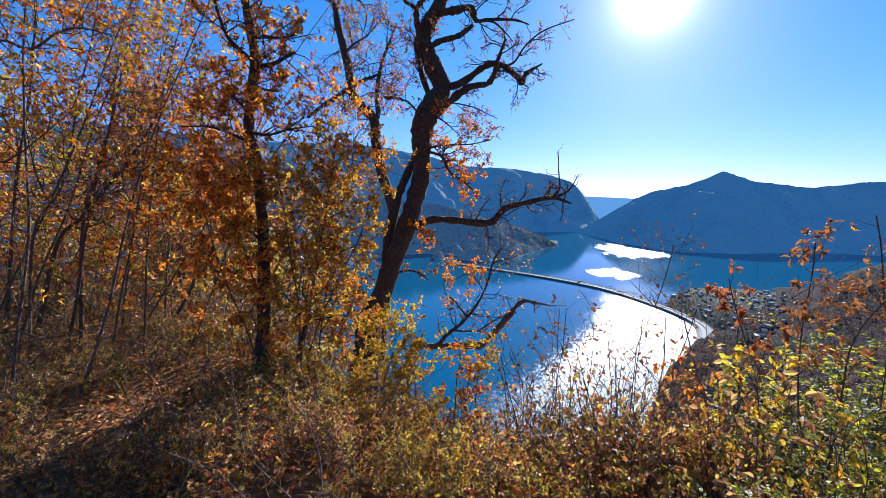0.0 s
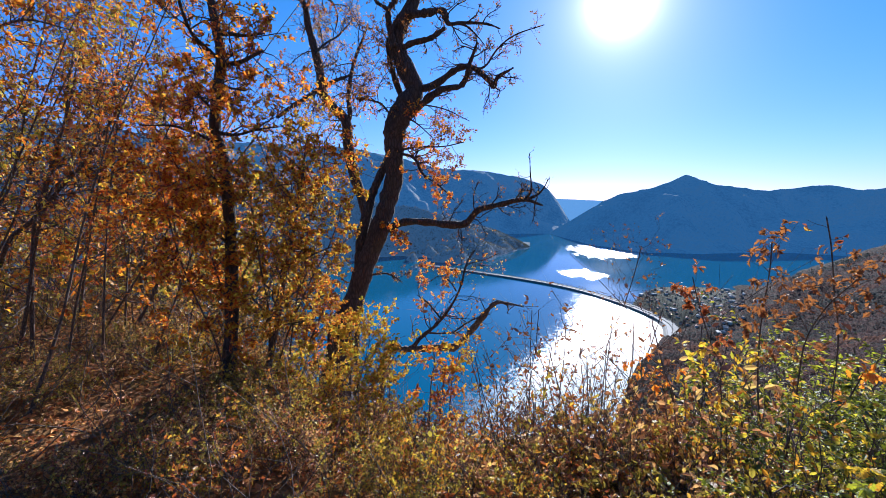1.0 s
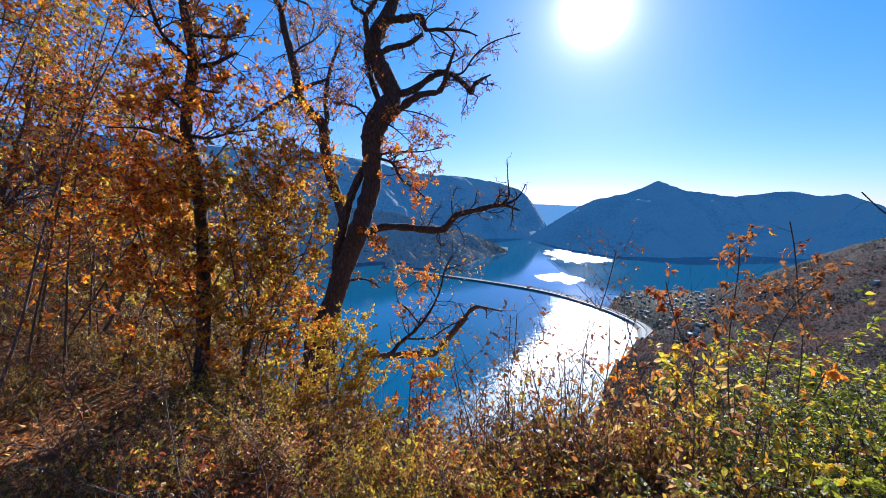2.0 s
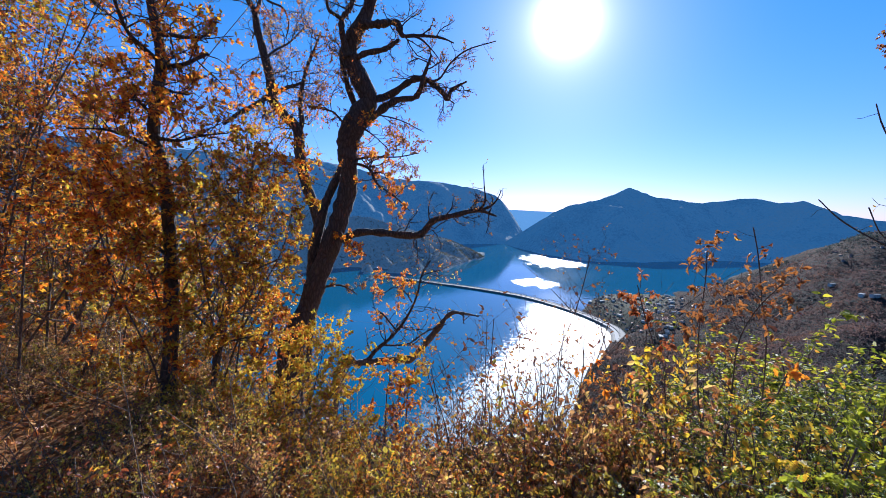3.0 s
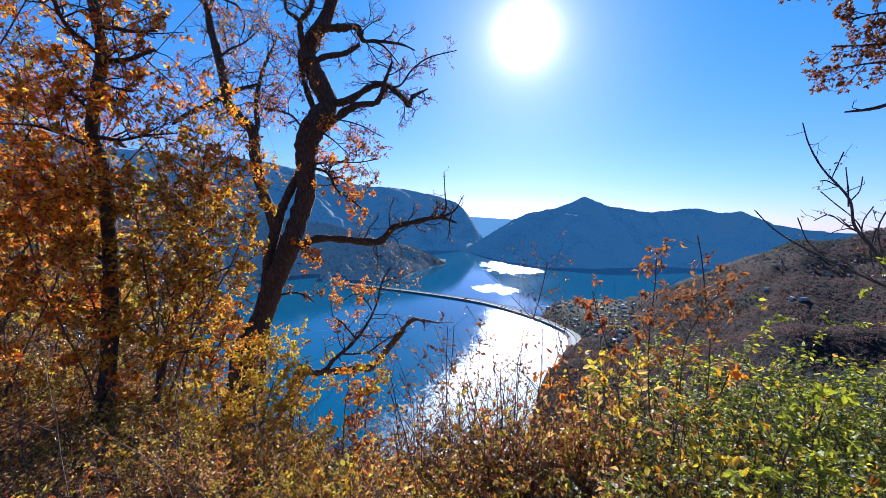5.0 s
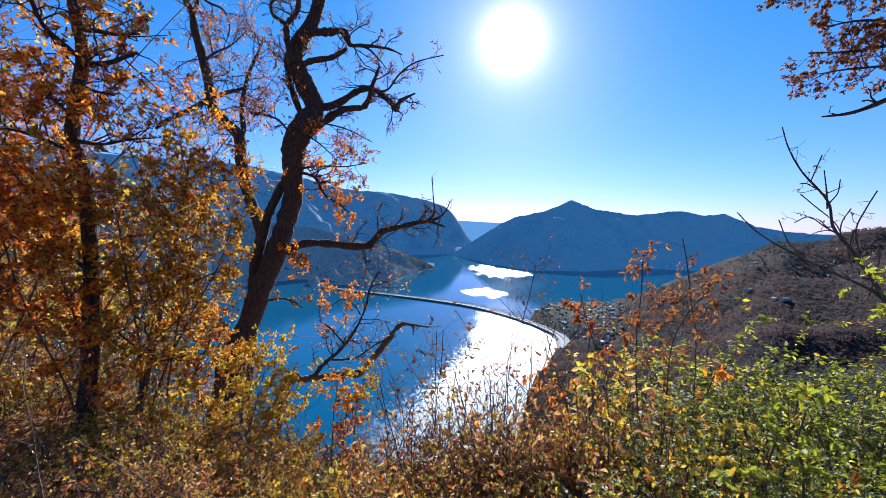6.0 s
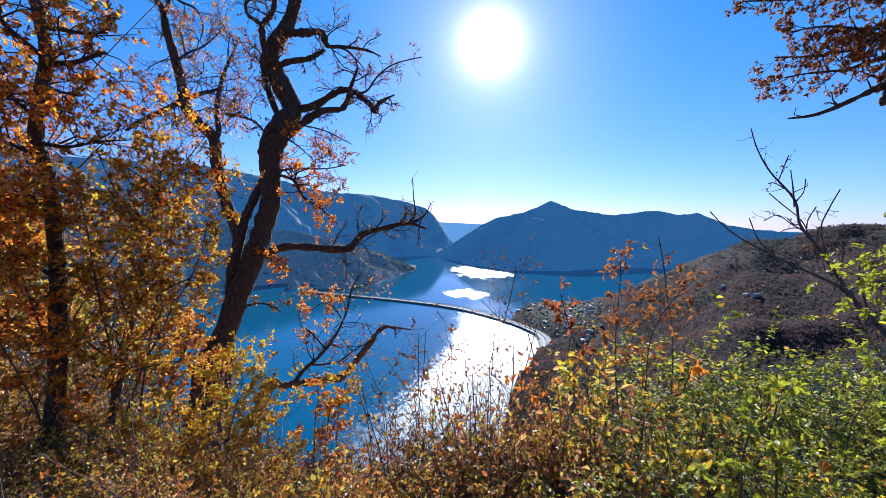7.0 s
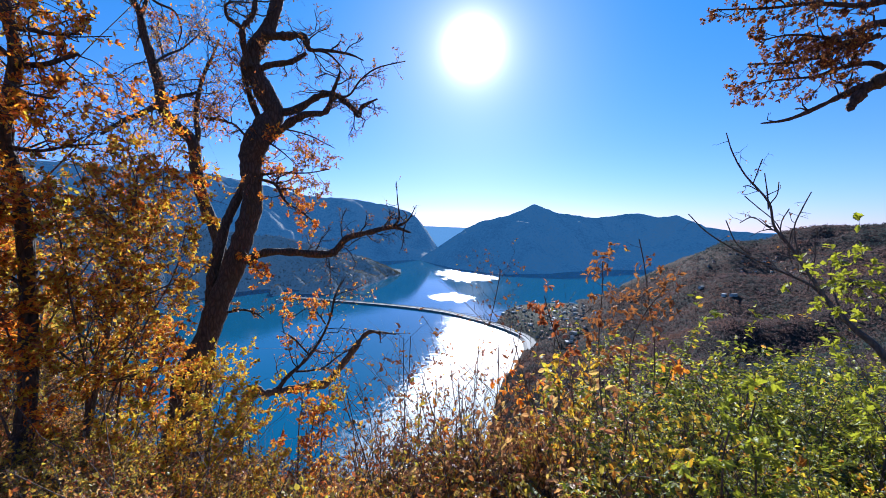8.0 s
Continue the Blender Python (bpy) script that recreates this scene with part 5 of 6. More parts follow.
count = 0
for az0, az1, many, kind_row, d0, d1, top0, top1 in (
    (-68, -36, 12, ("olive", "mixed", "amber", "mixed"), 8.0, 12.0, -9, -4),
    (-66, -30, 28, ("mixed", "olive", "mixed"), 6.0, 10.5, -11, -3),
    (-66, -28, 32, ("mixed", "olive", "mixed", "mixed"), 4.3, 7.5, -15, -9),
    (-62, -26, 46, ("mixed", "olive", "mixed", "olive"), 3.2, 5.0, -27, -18),
    (-44, -16, 26, ("russet", "yellow", "amber", "olive"), 2.2, 3.4, -31, -23),
    (-36, -14, 20, ("mixed", "yellow", "olive", "amber"), 3.0, 4.6, -30, -22),
    (-18, 10, 26, ("mixed", "amber", "olive", "amber", "yellow"), 2.6, 4.0, -31.5, -26),
    (-66, -26, 56, ("amber", "mixed", "olive", "russet"), 2.6, 6.0, -60, -50),
    (-24, 4, 18, ("amber", "olive", "mixed", "yellow", "russet"), 1.9, 2.8, -34, -28),
    (4, 24, 14, ("russet", "mixed", "amber", "olive", "yellow"), 1.9, 2.8, -35, -30),
    (10, 30, 26, ("russet", "mixed", "amber", "olive", "russet"), 2.4, 3.6, -27, -20),
    (22, 40, 14, ("russet", "mixed", "yellow"), 2.8, 4.0, -21, -15),
    (37, 64, 26, ("green", "green", "green"), 3.0, 4.6, -13, -7.5),
    (38, 64, 16, ("green", "yellow", "green", "green"), 1.9, 2.6, -25, -14),
    (20, 46, 16, ("russet", "olive", "mixed", "yellow"), 1.8, 2.5, -31, -24),
    (-6, 20, 16, ("dry",), 2.8, 4.0, -26, -16),
    (4, 16, 4, ("bare",), 3.2, 4.0, -17, -11),
    (18, 24, 3, ("bare",), 3.2, 4.0, -12, -8),
):
    for k in range(many):
        rng = np.random.default_rng(2000 + count)
        az, d = az0 + (az1 - az0) * (k + rng.uniform()) / many, rng.uniform(d0, d1)
        if not in_gap(d * math.sin(radians(az)), d * math.cos(radians(az)), 1.3):
            plant(kind_row[k % len(kind_row)], az, d, rng.uniform(top0, top1), count, rng.uniform(0.8, 1.25))
        count += 1


# the oak beside the path whose branch hangs into the view
def side_oak():
    rng = np.random.default_rng(61)
    hang = [(5.02, 2.99, 3.31, 0.162), (4.90, 3.13, 3.13, 0.120), (4.73, 3.31, 3.02, 0.095), (4.66, 3.39, 2.97, 0.071), (4.61, 3.43, 2.96, 0.055), (4.53, 3.51, 2.92, 0.039), (4.43, 3.60, 2.85, 0.031), (4.32, 3.70, 2.78, 0.027), (4.21, 3.80, 2.73, 0.021), (4.06, 3.93, 2.72, 0.011)]
    x, y, z, r = hang[0]
    at = (x + 0.5, y - 0.3, ground_z(x + 0.5, y - 0.3) - 0.2)
    oak = thing("oak_tree", at, "oak beside the path with rust-brown leaves", "tree")
    crown, few = Wood(), Leaves(OVAL)
    tw = lambda n, l=0.26, first=0.1, lf=(5.0, 0.043), fork=(5, 3): (crown, n, l, fork, lf, first)
    limb("trunk", [(*at, 0.24), (x + 0.45, y - 0.3, at[2] + 1.2, 0.19), (x + 0.35, y - 0.2, 2.2, 0.17), (x + 0.1, y, z - 0.5, 0.16), (x, y, z, 0.15), (x - 0.1, y + 0.2, z + 1.2, 0.12), (x + 0.1, y + 0.1, z + 2.4, 0.07)], oak, BARK_OAK, rng, 14, 0.08)
    limb("limb", hang, oak, BARK_OAK, rng, 10, 0.14, tw(5, 0.2, 0.4, (0.1, 0.05), (1,)), few)
    limb("limb", [(4.65, 3.38, 2.98, 0.071), (4.59, 3.40, 2.90, 0.062), (4.53, 3.42, 2.82, 0.062), (4.50, 3.42, 2.76, 0.046)], oak, BARK_OAK, rng, 8, 0.2)
    limb("limb", [(5.10, 3.07, 3.25, 0.074), (4.90, 3.23, 3.45, 0.057), (4.75, 3.36, 3.55, 0.049), (4.67, 3.43, 3.55, 0.041), (4.59, 3.49, 3.51, 0.036), (4.54, 3.51, 3.41, 0.032), (4.44, 3.58, 3.32, 0.024), (4.30, 3.68, 3.30, 0.017), (4.11, 3.81, 3.30, 0.012), (3.89, 3.96, 3.33, 0.008)], oak, BARK_OAK, rng, 8, 0.1, tw(22, 0.26, 0.3), few)
    limb("limb", [(5.11, 3.05, 3.43, 0.058), (4.88, 3.32, 3.74, 0.042), (4.68, 3.54, 3.79, 0.033), (4.44, 3.78, 3.91, 0.025), (4.17, 4.03, 3.96, 0.017), (3.77, 4.35, 4.06, 0.008)], oak, BARK_OAK, rng, 8, 0.1, tw(20, 0.26, 0.3), few)
    limb("limb", [(4.79, 3.36, 3.14, 0.040), (4.69, 3.42, 3.20, 0.032), (4.51, 3.53, 3.18, 0.024), (4.32, 3.63, 3.12, 0.017), (4.10, 3.76, 3.12, 0.012), (3.92, 3.86, 3.10, 0.007)], oak, BARK_OAK, rng, 8, 0.1, tw(18, 0.3, 0.3), few)
    limb("limb", [(5.18, 3.12, 3.38, 0.059), (5.02, 3.33, 3.91, 0.051), (4.82, 3.57, 4.19, 0.035), (4.54, 3.89, 4.34, 0.026), (4.20, 4.22, 4.44, 0.017)], oak, BARK_OAK, rng, 8, 0.1, tw(20, 0.4, 0.3), few)
    limb("limb", [(4.60, 3.28, 3.40, 0.031), (4.47, 3.41, 3.34, 0.023), (4.33, 3.56, 3.47, 0.019), (4.14, 3.73, 3.55, 0.013), (3.97, 3.88, 3.55, 0.008)], oak, BARK_OAK, rng, 8, 0.1, tw(18, 0.28, 0.2), few)
    crown.make("branchwork", BARK_OAK, oak, origin=oak.location)
    few.make("foliage", LEAF_DRY, oak, rng, "rust-brown oak leaves", 0.35, origin=oak.location)


side_oak()

# young oaks with large leaves on the brink
sapling([(1.49, 2.32, -0.10, 0.017), (1.48, 2.30, 0.20, 0.016), (1.41, 2.33, 0.43, 0.012), (1.37, 2.33, 0.68, 0.010), (1.35, 2.32, 0.96, 0.008), (1.35, 2.30, 1.25, 0.006), (1.34, 2.29, 1.40, 0.004)], 71, "oak seedling with large red-brown lobed leaves", LEAF_BROWN, 0.052, 22, 0.18, 2.2, (2, 1), 0.5, outline=LOBED, singly=True)
sapling([(1.57, 2.38, -0.15, 0.018), (1.56, 2.34, 0.22, 0.014), (1.53, 2.28, 0.69, 0.011), (1.52, 2.25, 0.92, 0.009), (1.55, 2.19, 1.11, 0.007), (1.61, 2.11, 1.27, 0.004)], 72, "oak seedling with red-brown lobed leaves", LEAF_BROWN, 0.052, 26, 0.22, 2.2, (2, 1), 0.5, outline=LOBED, singly=True)
sapling([(1.35, 2.40, 0.00, 0.010), (1.28, 2.44, 0.53, 0.009), (1.19, 2.48, 0.82, 0.006), (1.13, 2.51, 1.01, 0.005), (1.09, 2.53, 1.17, 0.003)], 73, "thin seedling with a few brown leaves", LEAF_RUSSET, 0.06, 8, 0.18, 2.2, (2, 1), 0.4, outline=LOBED, singly=True)
sapling([(1.64, 2.22, 0.30, 0.008), (1.62, 2.18, 0.82, 0.007), (1.57, 2.18, 1.17, 0.005), (1.53, 2.18, 1.40, 0.004), (1.50, 2.19, 1.54, 0.002)], 74, "thin bare brown upright stem", LEAF_RUSSET, 0.05, 3, 0.1, 1, (1,), 0.5)
sapling([(1.46, 2.10, 0.18, 0.012), (1.49, 2.02, 0.54, 0.009), (1.52, 1.95, 0.78, 0.008), (1.53, 1.92, 0.89, 0.004)], 75, "oak seedling with orange leaves", LEAF_ORANGE, 0.06, 4, 0.12, 1.2, (2, 1), 0.55, outline=LOBED, singly=True)
sapling([(1.15, 2.61, -0.11, 0.011), (1.09, 2.59, 0.29, 0.009), (1.01, 2.58, 0.56, 0.007), (0.91, 2.60, 0.67, 0.005)], 76, "oak seedling with yellow and orange leaves", LEAF_ORANGE, 0.055, 7, 0.18, 2, (2, 1), 0.4, outline=LOBED, singly=True)
sapling([(1.25, 2.34, 0.05, 0.010), (1.23, 2.35, 0.39, 0.008), (1.21, 2.37, 0.63, 0.007), (1.22, 2.36, 0.74, 0.004)], 77, "oak seedling with yellow leaves", LEAF_YELLOW, 0.055, 7, 0.18, 2, (2, 1), 0.4, outline=LOBED, singly=True)

# bare stems against the water
sapling([(0.76, 3.06, -0.22, 0.010), (0.77, 3.02, 0.36, 0.008), (0.78, 3.00, 0.62, 0.006), (0.84, 2.97, 0.83, 0.005), (0.88, 2.94, 1.02, 0.004), (0.91, 2.92, 1.21, 0.003), (0.92, 2.91, 1.30, 0.002)], 81, "bare stem with thin twigs and a few dry leaves", LEAF_DRY, 0.034, 22, 0.34, 0.4, (4, 2), 0.2, outline=BROAD)
sapling([(0.82, 3.04, -0.22, 0.010), (0.78, 3.01, 0.28, 0.007), (0.78, 2.98, 0.54, 0.006), (0.78, 2.95, 0.80, 0.003)], 82, "dry stem with withered pinkish brown leaves", LEAF_DRY, 0.034, 10, 0.12, 2, (2,), 0.3, outline=BROAD)
sapling([(0.22, 3.24, -0.28, 0.008), (0.27, 3.24, 0.12, 0.007), (0.30, 3.24, 0.43, 0.005), (0.31, 3.23, 0.75, 0.003)], 83, "thin bare brown upright stem", LEAF_DRY, 0.034, 8, 0.25, 0.6, (2, 1), 0.3, outline=BROAD)
sapling([(0.29, 3.24, -0.28, 0.008), (0.27, 3.24, 0.12, 0.006), (0.26, 3.24, 0.43, 0.005), (0.26, 3.24, 0.74, 0.003)], 84, "thin bare brown upright stem", LEAF_DRY, 0.034, 8, 0.25, 0.6, (2, 1), 0.3, outline=BROAD)
sapling([(0.50, 3.31, -0.35, 0.008), (0.51, 3.31, -0.02, 0.007), (0.53, 3.31, 0.30, 0.006), (0.53, 3.31, 0.62, 0.003)], 85, "thin stem with small withered leaves", LEAF_DRY, 0.034, 12, 0.22, 1.2, (2, 1), 0.3, outline=BROAD)
sapling([(0.04, 3.35, -0.33, 0.008), (0.02, 3.39, -0.07, 0.006), (-0.05, 3.42, 0.15, 0.005), (-0.11, 3.44, 0.28, 0.003)], 86, "thin bare brown upright stem", LEAF_DRY, 0.034, 9, 0.25, 0.5, (2, 1), 0.3, outline=BROAD)
sapling([(0.61, 2.99, -0.17, 0.007), (0.63, 2.99, 0.13, 0.006), (0.60, 2.99, 0.42, 0.005), (0.58, 3.00, 0.63, 0.003)], 87, "thin stem with small withered leaves", LEAF_DRY, 0.034, 12, 0.2, 1.3, (2, 1), 0.3, outline=BROAD)
sapling([(-0.42, 3.62, -0.45, 0.017), (-0.40, 3.62, -0.16, 0.013), (-0.35, 3.63, 0.08, 0.010), (-0.33, 3.63, 0.22, 0.005)], 88, "seedling with orange and yellow leaves", LEAF_YELLOW, 0.055, 11, 0.22, 3, (3, 1), 0.4, outline=LOBED)
sapling([(-0.60, 3.59, -0.41, 0.017), (-0.58, 3.59, -0.13, 0.013), (-0.55, 3.60, 0.10, 0.010), (-0.56, 3.60, 0.25, 0.005)], 89, "seedling with orange leaves", LEAF_ORANGE, 0.05, 10, 0.2, 2, (3, 1), 0.4, outline=LOBED)


def bare_sapling():
    rng = np.random.default_rng(64)
    main = [(2.18, 1.32, 0.60, 0.029), (2.22, 1.41, 0.88, 0.025), (2.22, 1.51, 1.07, 0.022), (2.20, 1.60, 1.15, 0.018), (2.18, 1.69, 1.24, 0.015), (2.16, 1.76, 1.35, 0.013), (2.13, 1.86, 1.51, 0.011), (2.10, 1.93, 1.62, 0.009), (2.10, 1.97, 1.75, 0.008), (2.05, 2.07, 1.90, 0.006), (2.02, 2.13, 2.03, 0.005), (2.01, 2.17, 2.15, 0.004)]
    at = base_of(main)
    main[0] = (at[0], at[1], at[2], main[0][3])
    tree = thing("sapling", at, "bare ash sapling with grey budded twigs", "tree", "saplings in the thicket")
    twig, few = Wood(), Leaves(OVAL)
    limb("stem", main, tree, BARK_PALE, rng, 8, 0.06, (twig, 9, 0.14, (1,), (0.3, 0.025), 0.45), few)
    limb("branch", [(2.18, 1.68, 1.23, 0.011), (2.16, 1.76, 1.32, 0.010), (2.12, 1.85, 1.37, 0.008), (2.08, 1.93, 1.41, 0.007), (2.00, 2.09, 1.50, 0.006), (1.93, 2.20, 1.59, 0.005), (1.88, 2.28, 1.69, 0.003)], tree, BARK_PALE, rng, 6, 0.06, (twig, 5, 0.12, (1,), (0.4, 0.03), 0.3), few)
    limb("branch", [(2.18, 1.84, 1.43, 0.007), (2.18, 1.88, 1.54, 0.006), (2.19, 1.90, 1.62, 0.005), (2.23, 1.90, 1.71, 0.005), (2.27, 1.89, 1.80, 0.003)], tree, BARK_PALE, rng, 6, 0.06, (twig, 4, 0.1, (1,), (0.3, 0.03), 0.3), few)
    limb("branch", [(2.08, 1.95, 1.71, 0.006), (2.11, 1.99, 1.80, 0.005), (2.14, 2.04, 1.91, 0.003)], tree, BARK_PALE, rng, 5, 0.06)
    limb("branch", [(2.09, 1.95, 1.74, 0.005), (2.14, 1.96, 1.79, 0.004), (2.18, 1.99, 1.86, 0.003)], tree, BARK_PALE, rng, 5, 0.06)
    limb("branch", [(2.13, 1.90, 1.57, 0.006), (2.11, 1.98, 1.62, 0.005), (2.09, 2.05, 1.67, 0.004), (2.07, 2.11, 1.64, 0.003)], tree, BARK_PALE, rng, 5, 0.06, (twig, 4, 0.1, (1,), (0.8, 0.03), 0.3), few)
    limb("branch", [(2.13, 1.90, 1.55, 0.005), (2.13, 1.95, 1.64, 0.004), (2.10, 2.04, 1.73, 0.003), (2.08, 2.10, 1.79, 0.002)], tree, BARK_PALE, rng, 5, 0.06)
    bud = lambda n: (twig, n, 0.09, (1,), (0.5, 0.022), 0.2)
    limb("branch", [(2.12, 1.91, 1.55, 0.004), (2.12, 1.91, 1.64, 0.004), (2.14, 1.89, 1.71, 0.002)], tree, BARK_PALE, rng, 5, 0.06, bud(3), few)
    limb("branch", [(2.12, 1.84, 1.43, 0.004), (2.11, 1.85, 1.48, 0.004), (2.11, 1.85, 1.55, 0.003), (2.11, 1.84, 1.61, 0.002)], tree, BARK_PALE, rng, 5, 0.06, bud(3), few)
    limb("branch", [(2.16, 1.79, 1.30, 0.005), (2.17, 1.78, 1.40, 0.004), (2.17, 1.77, 1.49, 0.003), (2.17, 1.78, 1.55, 0.002)], tree, BARK_PALE, rng, 5, 0.06, bud(3), few)
    limb("branch", [(2.09, 2.02, 1.81, 0.004), (2.06, 2.05, 1.84, 0.003), (2.04, 2.07, 1.84, 0.002)], tree, BARK_PALE, rng, 5, 0.06, bud(2), few)
    limb("branch", [(2.07, 2.04, 1.85, 0.004), (2.08, 2.02, 1.93, 0.003), (2.09, 2.01, 1.98, 0.002)], tree, BARK_PALE, rng, 5, 0.06, bud(3), few)
    limb("branch", [(2.04, 2.00, 1.46, 0.005), (1.99, 2.05, 1.53, 0.004), (1.95, 2.08, 1.65, 0.003)], tree, BARK_PALE, rng, 5, 0.06)
    limb("branch", [(2.12, 1.59, 1.20, 0.007), (2.14, 1.65, 1.31, 0.006), (2.15, 1.68, 1.39, 0.004), (2.17, 1.69, 1.47, 0.003)], tree, BARK_PALE, rng, 5, 0.06)
    twig.make("branchwork", BARK_PALE, tree, origin=tree.location)
    few.make("foliage", LEAF_DRY, tree, rng, origin=tree.location)


bare_sapling()
sapling([(2.04, 1.16, 0.68, 0.017), (2.02, 1.21, 1.02, 0.014), (1.98, 1.26, 1.21, 0.012), (1.94, 1.32, 1.35, 0.009), (1.91, 1.38, 1.39, 0.007), (1.87, 1.43, 1.41, 0.004)], 91, "sapling with fresh yellow-green leaves", LEAF_GREEN, 0.05, 16, 0.22, 2.5, (2, 1), 0.5, outline=LOBED, singly=True)
sapling([(1.95, 1.12, 0.67, 0.013), (1.92, 1.17, 0.84, 0.011), (1.88, 1.23, 0.94, 0.009), (1.85, 1.29, 0.91, 0.005)], 92, "sapling with yellow-green leaves", LEAF_GREEN, 0.05, 10, 0.22, 2.5, (2, 1), 0.5, outline=LOBED, singly=True)


sapling([(1.25, 1.30, 0.54, 0.011), (1.25, 1.30, 0.68, 0.009), (1.25, 1.30, 0.80, 0.007), (1.26, 1.29, 0.89, 0.004)], 93, "seedling with large pale green leaves", LEAF_GREEN, 0.06, 6, 0.2, 2.0, (2, 1), 0.3, outline=LOBED, singly=True)
sapling([(1.40, 1.29, 0.56, 0.012), (1.39, 1.30, 0.70, 0.010), (1.37, 1.32, 0.85, 0.007), (1.38, 1.31, 0.97, 0.004)], 94, "seedling with large pale green leaves", LEAF_GREEN, 0.06, 6, 0.2, 2.0, (2, 1), 0.3, outline=LOBED, singly=True)
sapling([(1.13, 1.41, 0.45, 0.011), (1.13, 1.40, 0.58, 0.010), (1.14, 1.40, 0.67, 0.007), (1.15, 1.39, 0.74, 0.004)], 95, "seedling with yellowing leaves", LEAF_YELLOW, 0.05, 5, 0.18, 1.8, (2, 1), 0.3, outline=LOBED, singly=True)


# ---- far woods, houses, causeway ----
def woods(name, label, spots, rng, material, r0, r1, grow=0.0, clumps=8):
    """Far trees: each a loose crown of leafy clumps, open to the light."""
    spots = np.asarray(spots)
    n = len(spots)
    size = rng.uniform(r0, r1, n) * np.maximum(1.0, grow * np.linalg.norm(spots, axis=1) / r1)
    out = rng.normal(0, 1, (n, clumps, 3))
    out *= rng.uniform(0.35, 1.0, (n, clumps, 1)) / np.linalg.norm(out, axis=2, keepdims=True)
    mid = out * np.array([1.0, 1.0, 0.75]) + np.array([0, 0, 0.75])
    verts = (mid[:, :, None] + rng.normal(0, 0.36, (n, clumps, 3, 3))) * size[:, None, None, None] + spots[:, None, None]
    return tagged(mesh_object(name, verts.reshape(-1, 3), [np.arange(n * clumps * 3).reshape(-1, 3)], material, smooth=False), label, "woods", kind="stuff")


def woods_material(name, stops):
    m = Nodes(name)
    pick = m.n.new("ShaderNodeNewGeometry").outputs["Random Per Island"]
    stand = m.noise(0.0035, 6.0, 0.62)
    fac = m.math("ADD", m.math("MULTIPLY", pick, 0.3), m.math("MULTIPLY", m.math("SUBTRACT", stand, 0.37), 2.9), clamp=True)
    leafy = m.noise(0.7, 4.0, 0.7)
    colour = m.mix(m.math("MULTIPLY", leafy, 0.25), m.ramp(fac, stops), (0.03, 0.03, 0.02))
    m.principled(colour, 0.95, m.bump(leafy, 2.5))
    lit = m.out.inputs[0].links[0].from_socket
    both = m.put("ShaderNodeMixShader", Fac=0.55)
    m.l.new(lit, both.inputs[1])
    m.l.new(m.put("ShaderNodeBsdfTranslucent", Color=colour).outputs[0], both.inputs[2])
    m.l.new(both.outputs[0], m.out.inputs[0])
    return m.mat


# autumn tones with extra blue, which puts some haze into the colour
WOODS_HILL = woods_material("autumn_woods", [(0.05, (0.05, 0.076, 0.07)), (0.35, (0.09, 0.094, 0.088)), (0.6, (0.14, 0.098, 0.098)), (0.92, (0.21, 0.12, 0.09))])
rng = np.random.default_rng(77)
spots = []
while len(spots) < 42000:
    az, r = rng.uniform(17, 58), 330 * (2300 / 330) ** rng.uniform()
    x, y = r * math.sin(radians(az)), r * math.cos(radians(az))
    z = ground_z(x, y)
    town = 20.5 < az < 31 and 1080 < r < 1900 and z < -262
    hamlet = 38 < az < 52 and -4.9 < math.degrees(math.atan2(z, r)) < -2.5
    if z > LAKE + 3 and (not town or rng.uniform() < 0.12) and (not hamlet or rng.uniform() < 0.4):
        spots.append((x, y, z))
woods("hill_woods", "brown and orange autumn woods covering the hill", spots, rng, WOODS_HILL, 1.8, 3.6, 0.003)
h_az, h_grid = SLOPES["backdrop_headland"]
spots = []
while len(spots) < 15000:
    i, j = int(rng.integers(len(h_az))), rng.uniform(0.06, 1.0) * (h_grid.shape[1] - 1.01)
    if h_az[i] < -34:
        continue
    p = h_grid[i, int(j)] * (1 - j % 1) + h_grid[i, int(j) + 1] * (j % 1)
    if p[2] > LAKE + 4:
        spots.append(p + np.array([rng.normal(0, 3), rng.normal(0, 3), 0]))
WOODS_HEAD = woods_material("dim_woods", [(0.1, (0.06, 0.08, 0.07)), (0.5, (0.09, 0.092, 0.075)), (0.9, (0.14, 0.11, 0.08))])
woods("headland_woods", "dim woods on the headland slope", spots, rng, WOODS_HEAD, 2.6, 4.8, clumps=5)


